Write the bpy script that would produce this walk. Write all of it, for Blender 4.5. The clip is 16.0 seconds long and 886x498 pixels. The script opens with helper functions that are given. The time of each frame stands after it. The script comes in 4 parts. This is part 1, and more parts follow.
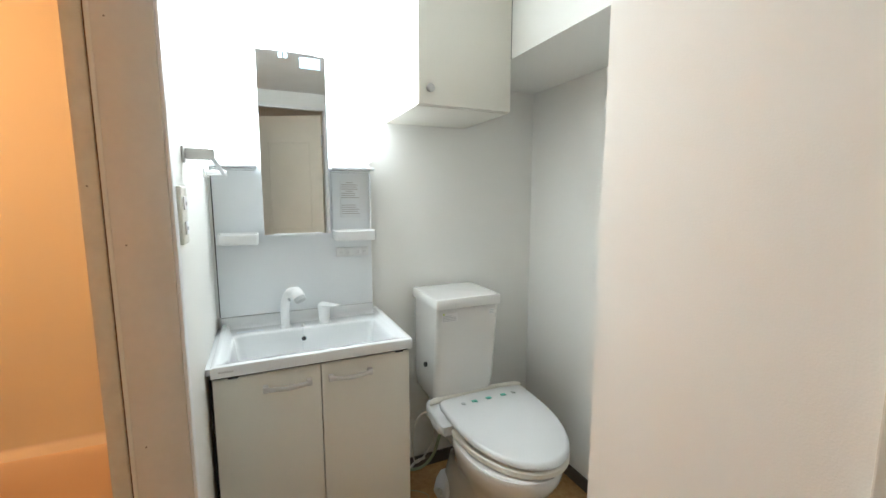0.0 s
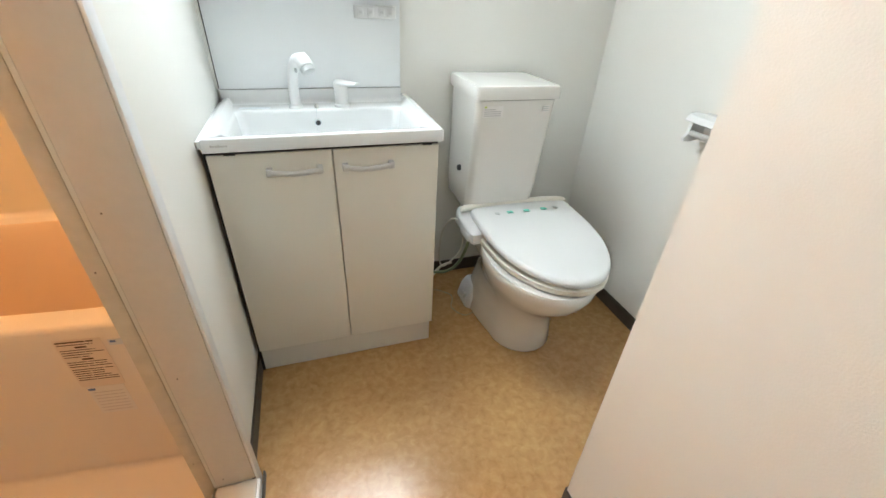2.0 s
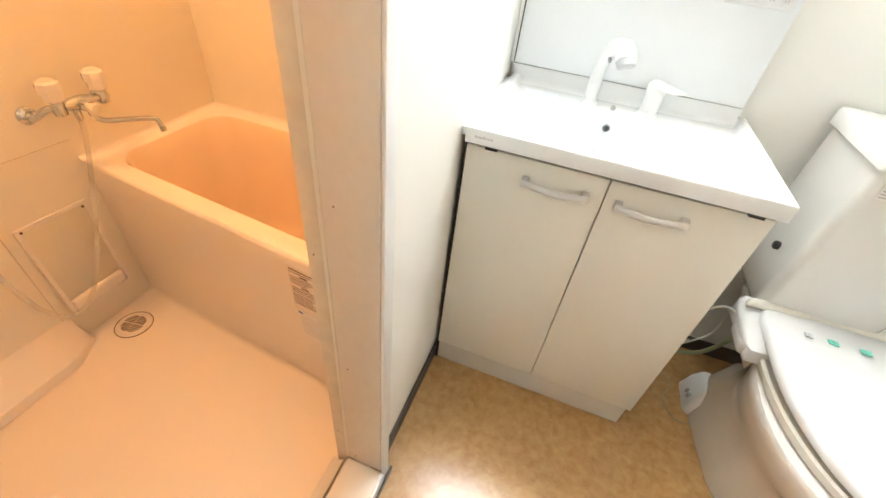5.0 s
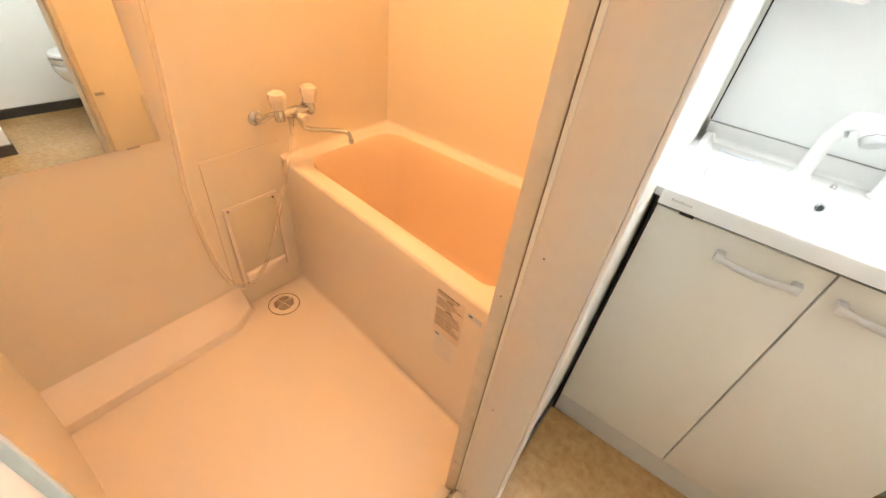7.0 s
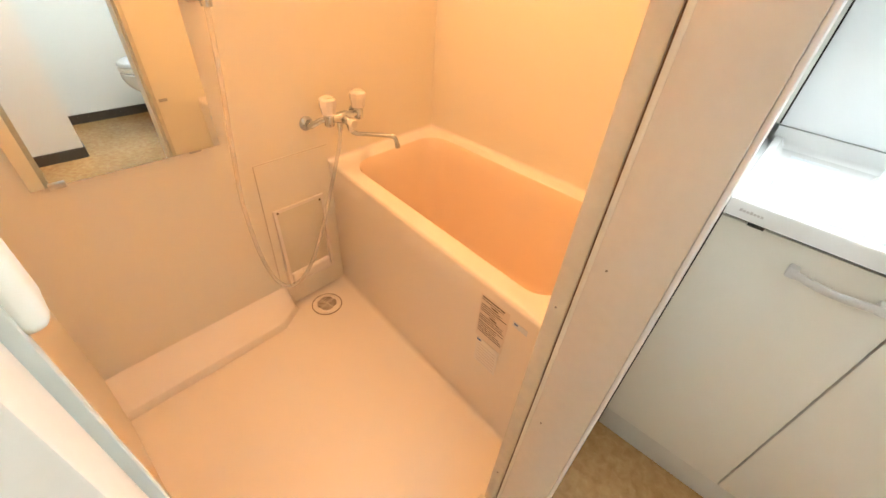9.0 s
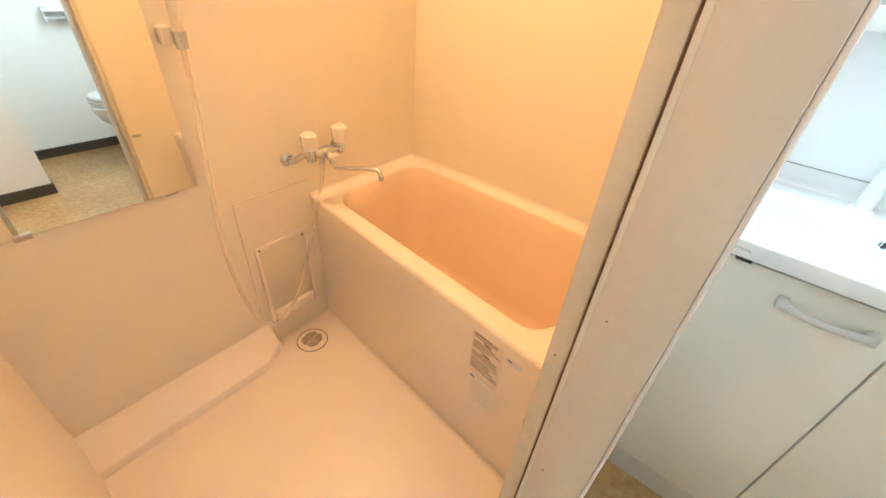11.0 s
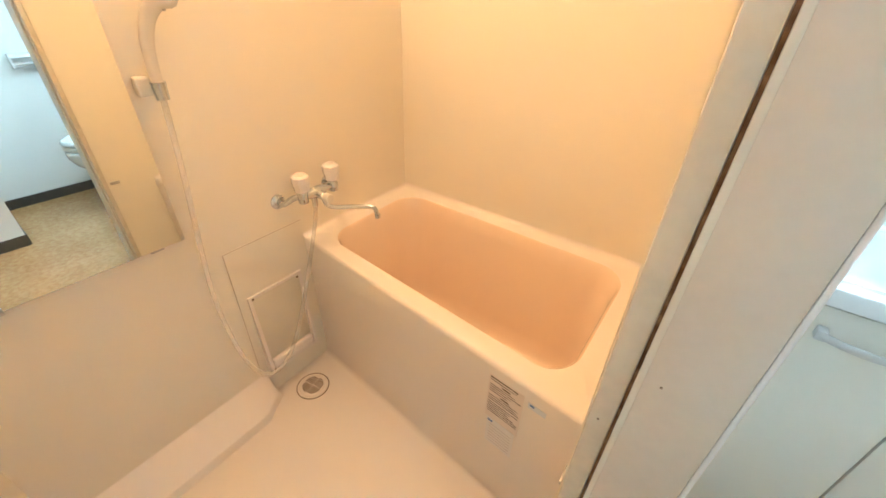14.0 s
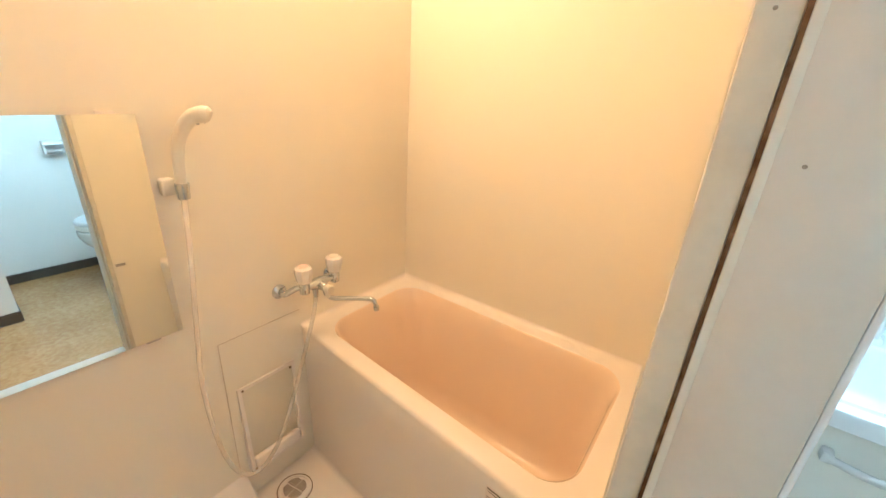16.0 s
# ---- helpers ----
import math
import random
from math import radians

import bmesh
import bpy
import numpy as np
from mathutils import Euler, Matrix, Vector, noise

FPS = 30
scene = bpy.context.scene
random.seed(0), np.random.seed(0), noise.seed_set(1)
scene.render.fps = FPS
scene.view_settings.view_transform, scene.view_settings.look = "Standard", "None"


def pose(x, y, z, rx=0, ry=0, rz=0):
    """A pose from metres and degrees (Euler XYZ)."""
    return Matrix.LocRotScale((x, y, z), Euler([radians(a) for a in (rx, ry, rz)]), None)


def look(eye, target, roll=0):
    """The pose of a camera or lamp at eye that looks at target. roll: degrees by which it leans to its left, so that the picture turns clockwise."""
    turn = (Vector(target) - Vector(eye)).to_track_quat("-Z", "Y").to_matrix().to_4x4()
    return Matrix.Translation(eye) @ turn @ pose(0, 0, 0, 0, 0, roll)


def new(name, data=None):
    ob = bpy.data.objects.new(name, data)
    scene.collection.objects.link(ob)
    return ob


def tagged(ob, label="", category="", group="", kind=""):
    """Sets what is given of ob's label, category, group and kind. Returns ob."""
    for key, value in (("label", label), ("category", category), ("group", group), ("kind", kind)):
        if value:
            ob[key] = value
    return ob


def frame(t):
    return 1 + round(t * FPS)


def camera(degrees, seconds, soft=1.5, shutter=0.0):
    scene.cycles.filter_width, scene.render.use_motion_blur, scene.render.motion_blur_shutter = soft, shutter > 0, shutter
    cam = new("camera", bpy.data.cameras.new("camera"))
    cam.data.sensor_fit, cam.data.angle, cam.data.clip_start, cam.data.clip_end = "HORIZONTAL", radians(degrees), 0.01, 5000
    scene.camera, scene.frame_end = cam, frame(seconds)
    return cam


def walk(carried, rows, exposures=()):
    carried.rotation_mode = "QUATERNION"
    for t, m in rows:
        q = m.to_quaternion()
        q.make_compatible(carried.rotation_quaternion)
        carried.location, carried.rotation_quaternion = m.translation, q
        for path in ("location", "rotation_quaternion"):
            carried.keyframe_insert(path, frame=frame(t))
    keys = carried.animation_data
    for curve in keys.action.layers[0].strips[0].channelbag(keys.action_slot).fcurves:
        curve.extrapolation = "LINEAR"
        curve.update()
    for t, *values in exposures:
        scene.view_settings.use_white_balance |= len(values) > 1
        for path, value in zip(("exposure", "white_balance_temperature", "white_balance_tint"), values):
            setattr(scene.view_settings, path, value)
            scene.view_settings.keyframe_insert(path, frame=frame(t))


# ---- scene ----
cam = camera(95.1, 16.0)
PATH = [
    (0, (-0.007, 0.014, 1.296), (0.807, 1.823, 1.044), -0.0),
    (0.5, (-0.019, 0.033, 1.275), (0.788, 1.81, 0.838), 1.7),
    (1, (0.0, 0.071, 1.227), (0.861, 1.741, 0.541), 2.7),
    (1.5, (0.021, 0.122, 1.192), (0.81, 1.717, 0.28), 3.0),
    (2, (0.094, 0.211, 1.142), (0.645, 1.804, 0.067), 3.1),
    (2.5, (0.153, 0.291, 1.119), (0.412, 1.911, -0.025), 2.8),
    (3, (0.124, 0.358, 1.102), (0.228, 1.951, -0.103), 2.3),
    (3.2, (0.107, 0.399, 1.086), (0.152, 1.982, -0.135), 2.8),
    (5.3, (0.008, 0.504, 1.16), (-0.511, 1.956, -0.114), 7.4),
    (5.5, (-0.019, 0.495, 1.165), (-0.61, 1.924, -0.103), 7.3),
    (6, (-0.045, 0.483, 1.164), (-0.765, 1.881, -0.071), 7.6),
    (6.5, (-0.071, 0.478, 1.16), (-0.888, 1.827, -0.071), 7.5),
    (7, (-0.103, 0.457, 1.161), (-0.966, 1.767, -0.079), 7.6),
    (7.5, (-0.107, 0.465, 1.16), (-1.051, 1.738, -0.061), 6.8),
    (8, (-0.12, 0.459, 1.158), (-1.119, 1.685, -0.066), 5.4),
    (8.5, (-0.123, 0.458, 1.158), (-1.142, 1.665, -0.069), 4.6),
    (9, (-0.133, 0.445, 1.159), (-1.128, 1.655, -0.085), 5.2),
    (9.2, (-0.139, 0.442, 1.164), (-1.132, 1.662, -0.073), 5.6),
    (11.3, (-0.183, 0.468, 1.192), (-1.13, 1.789, 0.03), 3.9),
    (11.5, (-0.191, 0.47, 1.196), (-1.114, 1.8, 0.022), 3.2),
    (12, (-0.218, 0.488, 1.191), (-1.117, 1.801, -0.021), 2.0),
    (12.5, (-0.243, 0.493, 1.188), (-1.132, 1.792, -0.046), 0.8),
    (13, (-0.264, 0.493, 1.195), (-1.169, 1.768, -0.053), 0.5),
    (13.5, (-0.26, 0.493, 1.197), (-1.192, 1.824, 0.03), 1.7),
    (14, (-0.259, 0.498, 1.205), (-1.208, 1.868, 0.099), 2.0),
    (14.5, (-0.257, 0.497, 1.223), (-1.239, 1.92, 0.218), 2.4),
    (15, (-0.258, 0.499, 1.231), (-1.262, 1.954, 0.297), 2.8),
    (15.5, (-0.266, 0.498, 1.246), (-1.297, 1.987, 0.397), 3.7),
    (16, (-0.262, 0.493, 1.253), (-1.322, 2.012, 0.499), 3.6),
]
EXPO = [(0, -0.42, 6150, 7), (1.5, -0.06, 6150, 7), (3, 0.28, 6150, 7), (5.5, 0.60, 6700, 11), (9, 0.62, 6250, 8), (12.5, 0.62, 5300, -2), (16, 0.48, 4600, -8)]
walk(cam, [(t, look(e, g, r)) for t, e, g, r in PATH], EXPO)

# ---- light ----
world = bpy.data.worlds.new("world")
scene.world = world
world.use_nodes = True
world.node_tree.nodes["Background"].inputs[0].default_value = (0.8, 0.85, 1.0, 1)
world.node_tree.nodes["Background"].inputs[1].default_value = 0.05

BATH_C, VAN_C, HALL_C = (1.0, 0.485, 0.20), (0.90, 0.97, 1.0), (1.0, 0.68, 0.43)


def area_lamp(name, at, target, w, h, watts, col):
    d = bpy.data.lights.new(name, "AREA")
    d.shape, d.size, d.size_y, d.energy, d.color = "RECTANGLE", w, h, watts, col
    o = new(name, d)
    o.matrix_world = look(at, target)
    return o


vanity_light_down = area_lamp("vanity_light_down", (0.135, 1.555, 1.832), (0.135, 1.50, 0.8), 0.52, 0.09, 3.2, VAN_C)
vanity_light_up = area_lamp("vanity_light_up", (0.135, 1.60, 1.935), (0.135, 1.50, 2.1), 0.52, 0.10, 8.5, VAN_C)
vanity_light_sides = [area_lamp("vanity_light_side", (x, 1.634, 1.618), (x, 0.6, 1.30), 0.13, 0.35, 0.8, VAN_C) for x in (-0.086, 0.332)]
bd = bpy.data.lights.new("bath_lamp_light", "POINT")
bd.energy, bd.color, bd.shadow_soft_size = 24.5, BATH_C, 0.10
bath_light = new("bath_lamp_light", bd)
bath_light.location = (-1.21, 1.10, 1.89)
hd = bpy.data.lights.new("hall_light", "POINT")
hd.energy, hd.color, hd.shadow_soft_size = 3.0, HALL_C, 0.08
hall_light = new("hall_light", hd)
hall_light.location = (0.34, -0.95, 2.22)


# ---- materials ----
def mat(name, col, rough=0.5, metal=0.0, var=0.0, vscale=6.0, bump=0.0, bscale=200.0, coat=0.0, var2=0.0, v2scale=60.0,
        emit=0.0, trans=0.0, col2=None, alpha=1.0, sss=0.0, bdist=0.002):
    m = bpy.data.materials.new(name)
    m.use_nodes = True
    nt = m.node_tree
    b = nt.nodes["Principled BSDF"]
    b.inputs["Roughness"].default_value = rough
    b.inputs["Metallic"].default_value = metal
    b.inputs["Coat Weight"].default_value = coat
    b.inputs["Coat Roughness"].default_value = 0.08
    b.inputs["Transmission Weight"].default_value = trans
    b.inputs["Alpha"].default_value = alpha
    b.inputs["Base Color"].default_value = (*col, 1)
    if emit:
        b.inputs["Emission Color"].default_value = (*col, 1)
        b.inputs["Emission Strength"].default_value = emit
    geo = nt.nodes.new("ShaderNodeNewGeometry")
    pos = geo.outputs["Position"]
    if var or var2:
        n1 = nt.nodes.new("ShaderNodeTexNoise")
        n1.inputs["Scale"].default_value, n1.inputs["Detail"].default_value = vscale, 6
        nt.links.new(pos, n1.inputs["Vector"])
        n2 = nt.nodes.new("ShaderNodeTexNoise")
        n2.inputs["Scale"].default_value, n2.inputs["Detail"].default_value = v2scale, 4
        nt.links.new(pos, n2.inputs["Vector"])
        second = col2 or tuple(c * 0.6 for c in col)
        mr = nt.nodes.new("ShaderNodeMapRange")
        mr.inputs["From Min"].default_value, mr.inputs["From Max"].default_value = 0.38, 0.68
        mr.inputs["To Max"].default_value = var
        nt.links.new(n1.outputs["Fac"], mr.inputs["Value"])
        mx = nt.nodes.new("ShaderNodeMix")
        mx.data_type = "RGBA"
        mx.inputs[6].default_value, mx.inputs[7].default_value = (*col, 1), (*second, 1)
        nt.links.new(mr.outputs[0], mx.inputs[0])
        out = mx.outputs[2]
        if var2:
            mr2 = nt.nodes.new("ShaderNodeMapRange")
            mr2.inputs["From Min"].default_value, mr2.inputs["From Max"].default_value = 0.35, 0.7
            mr2.inputs["To Max"].default_value = var2
            nt.links.new(n2.outputs["Fac"], mr2.inputs["Value"])
            mx2 = nt.nodes.new("ShaderNodeMix")
            mx2.data_type = "RGBA"
            mx2.inputs[7].default_value = (*(c * 0.55 for c in second), 1)
            nt.links.new(out, mx2.inputs[6])
            nt.links.new(mr2.outputs[0], mx2.inputs[0])
            out = mx2.outputs[2]
        nt.links.new(out, b.inputs["Base Color"])
    if bump:
        nb = nt.nodes.new("ShaderNodeTexNoise")
        nb.inputs["Scale"].default_value, nb.inputs["Detail"].default_value = bscale, 3
        nt.links.new(pos, nb.inputs["Vector"])
        bp = nt.nodes.new("ShaderNodeBump")
        bp.inputs["Strength"].default_value, bp.inputs["Distance"].default_value = bump, bdist
        nt.links.new(nb.outputs["Fac"], bp.inputs["Height"])
        nt.links.new(bp.outputs["Normal"], b.inputs["Normal"])
    return m


M_PAPER = mat("wallpaper", (0.87, 0.865, 0.825), 0.75, var=0.12, vscale=3, bump=0.17, bscale=320, col2=(0.84, 0.83, 0.785))
M_CEIL = mat("ceiling_paper", (0.84, 0.84, 0.82), 0.85, bump=0.3, bscale=120, var=0.1)
M_PANEL = mat("bath_panel", (0.85, 0.81, 0.70), 0.30, var=0.15, vscale=2, bump=0.06, bscale=260, col2=(0.81, 0.765, 0.65))
M_FRP = mat("bath_resin", (0.85, 0.80, 0.74), 0.42, var=0.12, vscale=4, bump=0.05, bscale=300, col2=(0.81, 0.75, 0.67))
# pinker than the shell: own tone plus warm bounced light put into the colour
M_TUB = mat("tub_resin", (0.92, 0.77, 0.61), 0.24, var=0.1, vscale=3, bump=0.03, bscale=90, col2=(0.90, 0.74, 0.58), coat=0.2)
M_FRAME = mat("frame_painted", (0.70, 0.665, 0.595), 0.42, var=0.25, vscale=7, var2=0.06, bump=0.10, bscale=70, col2=(0.64, 0.59, 0.51))
M_KICK = mat("kick_sheet", (0.74, 0.72, 0.66), 0.42, var=0.1)
M_SASH = mat("dull_sash", (0.50, 0.52, 0.47), 0.5, metal=0.0, var=0.2, vscale=30)
M_ALU = mat("aluminium_strip", (0.70, 0.66, 0.55), 0.42, metal=0.0, var=0.25, vscale=30, bump=0.05)
M_RUST = mat("rusty_gap", (0.10, 0.055, 0.028), 0.9, var=0.8, vscale=70, col2=(0.26, 0.17, 0.10), bump=0.6, bscale=300)
M_SLOT = mat("drain_slot", (0.10, 0.062, 0.035), 0.8)
M_SEAM = mat("panel_seam", (0.62, 0.55, 0.45), 0.6)
M_HATCH = mat("hatch_sheet", (0.75, 0.71, 0.59), 0.4, var=0.15)
M_BASE = mat("baseboard_vinyl", (0.085, 0.070, 0.055), 0.5, var=0.3, vscale=20, bump=0.1)
M_DARK = mat("dark_gap", (0.02, 0.018, 0.016), 0.7)
M_VAN = mat("vanity_door_sheet", (0.82, 0.80, 0.72), 0.38, var=0.08, vscale=5, bump=0.03, bscale=300, col2=(0.79, 0.77, 0.69))
M_COUNTER = mat("artificial_marble", (0.80, 0.815, 0.82), 0.12, coat=0.4, var=0.05)
M_GLOSSW = mat("white_plastic", (0.87, 0.90, 0.92), 0.22, coat=0.3, var=0.04)
M_WHITE = mat("white_plastic_soft", (0.84, 0.85, 0.85), 0.3, var=0.04)
M_IVORY = mat("ivory_plastic", (0.75, 0.74, 0.66), 0.35, var=0.05)
M_CERAMIC = mat("ceramic", (0.82, 0.81, 0.78), 0.10, coat=0.6, var=0.04)
M_SEAT = mat("seat_plastic", (0.78, 0.79, 0.79), 0.25, var=0.04)
M_CREAM = mat("seat_cream", (0.78, 0.75, 0.67), 0.3, var=0.05)
M_HANDLE = mat("handle_satin", (0.64, 0.63, 0.61), 0.5)
M_SPRAY = mat("spray_grey", (0.50, 0.52, 0.53), 0.3)
M_CHROME = mat("chrome", (0.58, 0.63, 0.68), 0.12, metal=1.0)
M_SCREW = mat("old_screw", (0.34, 0.30, 0.24), 0.4, metal=0.4, var=0.5, vscale=300)
M_STEEL = mat("steel", (0.55, 0.54, 0.52), 0.28, metal=1.0, var=0.2, vscale=40)
M_MIRROR = mat("mirror_glass", (0.93, 0.94, 0.93), 0.01, metal=1.0)
M_BMIRROR = mat("old_mirror_glass", (0.87, 0.91, 0.90), 0.015, metal=1.0)
M_CLEAR = mat("clear_acrylic", (0.96, 0.92, 0.89), 0.12, trans=0.12, coat=0.4)
M_HOSE = mat("hose_plastic", (0.96, 0.92, 0.86), 0.35, alpha=0.26)
M_GREEN = mat("hose_green", (0.30, 0.36, 0.22), 0.4, var=0.3)
M_ICON = mat("icon_green", (0.16, 0.62, 0.50), 0.4)
M_YELG = mat("mark_yellow_green", (0.55, 0.62, 0.10), 0.4)
M_ICONG = mat("icon_grey", (0.55, 0.58, 0.58), 0.4)
M_INK = mat("ink_brown", (0.09, 0.055, 0.04), 0.6)
M_INKG = mat("ink_grey", (0.52, 0.51, 0.51), 0.6)
M_LABEL = mat("label_clear", (0.80, 0.72, 0.65), 0.3)
M_LABELW = mat("label_white", (0.82, 0.81, 0.80), 0.4)
M_BLUE = mat("label_blue", (0.10, 0.22, 0.50), 0.4)
M_STICK = mat("mirror_sticker", (0.24, 0.36, 0.42), 0.3)
M_BLUEL = mat("label_pale_blue", (0.70, 0.75, 0.80), 0.3)
M_RED = mat("knob_pink", (0.86, 0.66, 0.60), 0.4)
M_BLACK = mat("rubber_black", (0.03, 0.03, 0.03), 0.4)
M_LAMP = mat("lamp_cover", (0.95, 0.98, 1.0), 0.3, emit=15.0)
M_LAMPS = mat("lamp_cover_side", (0.95, 0.98, 1.0), 0.3, emit=8.0)
M_LAMPB = mat("bath_lamp_glass", (1.0, 0.62, 0.30), 0.3, emit=4.0)

M_DOOR = mat("hall_door_paint", (0.80, 0.74, 0.62), 0.5, var=0.1)
M_WOOD = mat("hall_floor", (0.35, 0.22, 0.12), 0.4, var=0.5, vscale=12)


def floor_mat():
    m = mat("floor_vinyl", (0.42, 0.265, 0.125), 0.23, bump=0.06, bscale=120, bdist=0.001)
    nt = m.node_tree
    b = nt.nodes["Principled BSDF"]
    geo = nt.nodes.new("ShaderNodeNewGeometry")
    a, c, d = (nt.nodes.new("ShaderNodeTexNoise") for _ in range(3))
    for n, s, k in ((a, 4, 5), (c, 42, 9), (d, 110, 4)):
        n.inputs["Scale"].default_value, n.inputs["Detail"].default_value = s, k
        nt.links.new(geo.outputs["Position"], n.inputs["Vector"])
    c.inputs["Distortion"].default_value = 0.5
    r = nt.nodes.new("ShaderNodeValToRGB")
    r.color_ramp.elements[0].position, r.color_ramp.elements[0].color = 0.28, (0.46, 0.262, 0.10, 1)
    r.color_ramp.elements[1].position, r.color_ramp.elements[1].color = 0.74, (0.61, 0.39, 0.17, 1)
    e = r.color_ramp.elements.new(0.5)
    e.color = (0.54, 0.32, 0.13, 1)
    nt.links.new(c.outputs["Fac"], r.inputs[0])
    x1 = nt.nodes.new("ShaderNodeMix")
    x1.data_type, x1.blend_type = "RGBA", "MULTIPLY"
    mr = nt.nodes.new("ShaderNodeMapRange")
    mr.inputs["From Min"].default_value, mr.inputs["From Max"].default_value = 0.35, 0.65
    nt.links.new(a.outputs["Fac"], mr.inputs["Value"])
    nt.links.new(mr.outputs[0], x1.inputs[0])
    nt.links.new(r.outputs[0], x1.inputs[6])
    x1.inputs[7].default_value = (0.86, 0.82, 0.78, 1)
    mr2 = nt.nodes.new("ShaderNodeMapRange")
    mr2.inputs["From Min"].default_value, mr2.inputs["From Max"].default_value = 0.60, 0.72
    mr2.inputs["To Max"].default_value = 0.30
    nt.links.new(d.outputs["Fac"], mr2.inputs["Value"])
    x2 = nt.nodes.new("ShaderNodeMix")
    x2.data_type = "RGBA"
    nt.links.new(mr2.outputs[0], x2.inputs[0])
    nt.links.new(x1.outputs[2], x2.inputs[6])
    x2.inputs[7].default_value = (0.62, 0.43, 0.22, 1)
    nt.links.new(x2.outputs[2], b.inputs["Base Color"])
    return m


M_FLOOR = floor_mat()


# ---- mesh tools ----
def finish(name, bm, material, smooth=True, parent=None, label="", angle=40):
    me = bpy.data.meshes.new(name)
    bmesh.ops.remove_doubles(bm, verts=bm.verts, dist=1e-6)
    bmesh.ops.recalc_face_normals(bm, faces=bm.faces)
    if smooth:
        for f in bm.faces:
            f.smooth = True
        for e in bm.edges:
            if len(e.link_faces) == 2 and e.calc_face_angle(0) > radians(angle):
                e.smooth = False
    bm.to_mesh(me)
    bm.free()
    me.materials.append(material)
    ob = new(name, me)
    if parent:
        ob.parent = parent
        ob.matrix_parent_inverse = Matrix.Translation(parent.location).inverted()
    if label:
        ob["label"] = label
    return ob


def part(name, bm, material, parent, label=""):
    return finish(name, bm, material, True, parent, label)


def thing(name, at, label, category, group=""):
    o = new(name)
    o.location = at
    return tagged(o, label, category, group)


def add_box(bm, a, b, bevel=0.0, seg=2, m=None):
    vs = [bm.verts.new((x, y, z)) for x in (a[0], b[0]) for y in (a[1], b[1]) for z in (a[2], b[2])]
    q = [(0, 1, 3, 2), (4, 6, 7, 5), (0, 4, 5, 1), (2, 3, 7, 6), (0, 2, 6, 4), (1, 5, 7, 3)]
    fs = [bm.faces.new([vs[i] for i in k]) for k in q]
    if bevel:
        es = list({e for f in fs for e in f.edges})
        r = bmesh.ops.bevel(bm, geom=es, offset=bevel, segments=seg, profile=0.5, affect="EDGES", clamp_overlap=True)
        vs = list({v for f in r["faces"] for v in f.verts} | {v for v in vs if v.is_valid})
    if m is not None:
        bmesh.ops.transform(bm, matrix=m, verts=vs)
    return vs


def box(a, b, bevel=0.0, seg=2):
    bm = bmesh.new()
    lo = tuple(min(i, j) for i, j in zip(a, b))
    hi = tuple(max(i, j) for i, j in zip(a, b))
    add_box(bm, lo, hi, bevel, seg)
    return bm


def boxes(list_of, bevel=0.0, seg=2):
    bm = bmesh.new()
    for a, b in list_of:
        add_box(bm, a, b, bevel, seg)
    return bm


def rrect(cx, cy, w, d, r, z, n=6):
    pts = []
    r = min(r, w / 2 - 1e-4, d / 2 - 1e-4)
    for k, (sx, sy) in enumerate(((1, 1), (-1, 1), (-1, -1), (1, -1))):
        for i in range(n + 1):
            a = math.pi / 2 * (k + i / n)
            pts.append(Vector((cx + sx * (w / 2 - r) + r * math.cos(a), cy + sy * (d / 2 - r) + r * math.sin(a), z)))
    return pts


def loft(bm, loops, start=True, end=True):
    rows = [[bm.verts.new(p) for p in lp] for lp in loops]
    n = len(rows[0])
    for a, b in zip(rows, rows[1:]):
        for i in range(n):
            bm.faces.new((a[i], a[(i + 1) % n], b[(i + 1) % n], b[i]))
    if start:
        bm.faces.new(rows[0][::-1])
    if end:
        bm.faces.new(rows[-1])
    return rows


def tube(bm, pts, r, n=10, cap=True):
    """A round tube along points; r is a number or one for each point."""
    pts = [Vector(p) for p in pts]
    rs = r if isinstance(r, (list, tuple)) else [r] * len(pts)
    up = None
    loops = []
    for i, p in enumerate(pts):
        d = (pts[min(i + 1, len(pts) - 1)] - pts[max(i - 1, 0)]).normalized()
        if up is None:
            up = d.orthogonal().normalized()
        up = (up - d * up.dot(d)).normalized()
        s = d.cross(up)
        loops.append([p + (up * math.cos(2 * math.pi * k / n) + s * math.sin(2 * math.pi * k / n)) * rs[i] for k in range(n)])
    loft(bm, loops, cap, cap)


def smooth_path(pts, per=8):
    """A Catmull-Rom curve through the points."""
    pts = [Vector(p) for p in pts]
    ext = [pts[0] * 2 - pts[1]] + pts + [pts[-1] * 2 - pts[-2]]
    out = []
    for i in range(len(pts) - 1):
        a, b, c, d = ext[i:i + 4]
        for k in range(per):
            t = k / per
            out.append(0.5 * ((2 * b) + (c - a) * t + (2 * a - 5 * b + 4 * c - d) * t * t + (3 * b - a - 3 * c + d) * t ** 3))
    out.append(pts[-1])
    return out


def structure(name, bm, material, label=""):
    return tagged(finish(name, bm, material, False, None), label, kind="structure")


# ---- the plan ----
WX, NY, EX = -0.173, 1.720, 1.250      # washroom walls: west, north, east
PX, PY = 0.616, 0.627                 # the partition beside the camera
DY = -0.45                            # wall with the entry door
CZ = 2.15                             # washroom ceiling
BW, BE, BN, BS = -1.33, -0.287, 1.735, 0.317   # bath walls
BF, BC = -0.11, 2.04                  # bath floor and ceiling
JR, JL = 0.882, 0.421                 # bath opening, north and south jamb

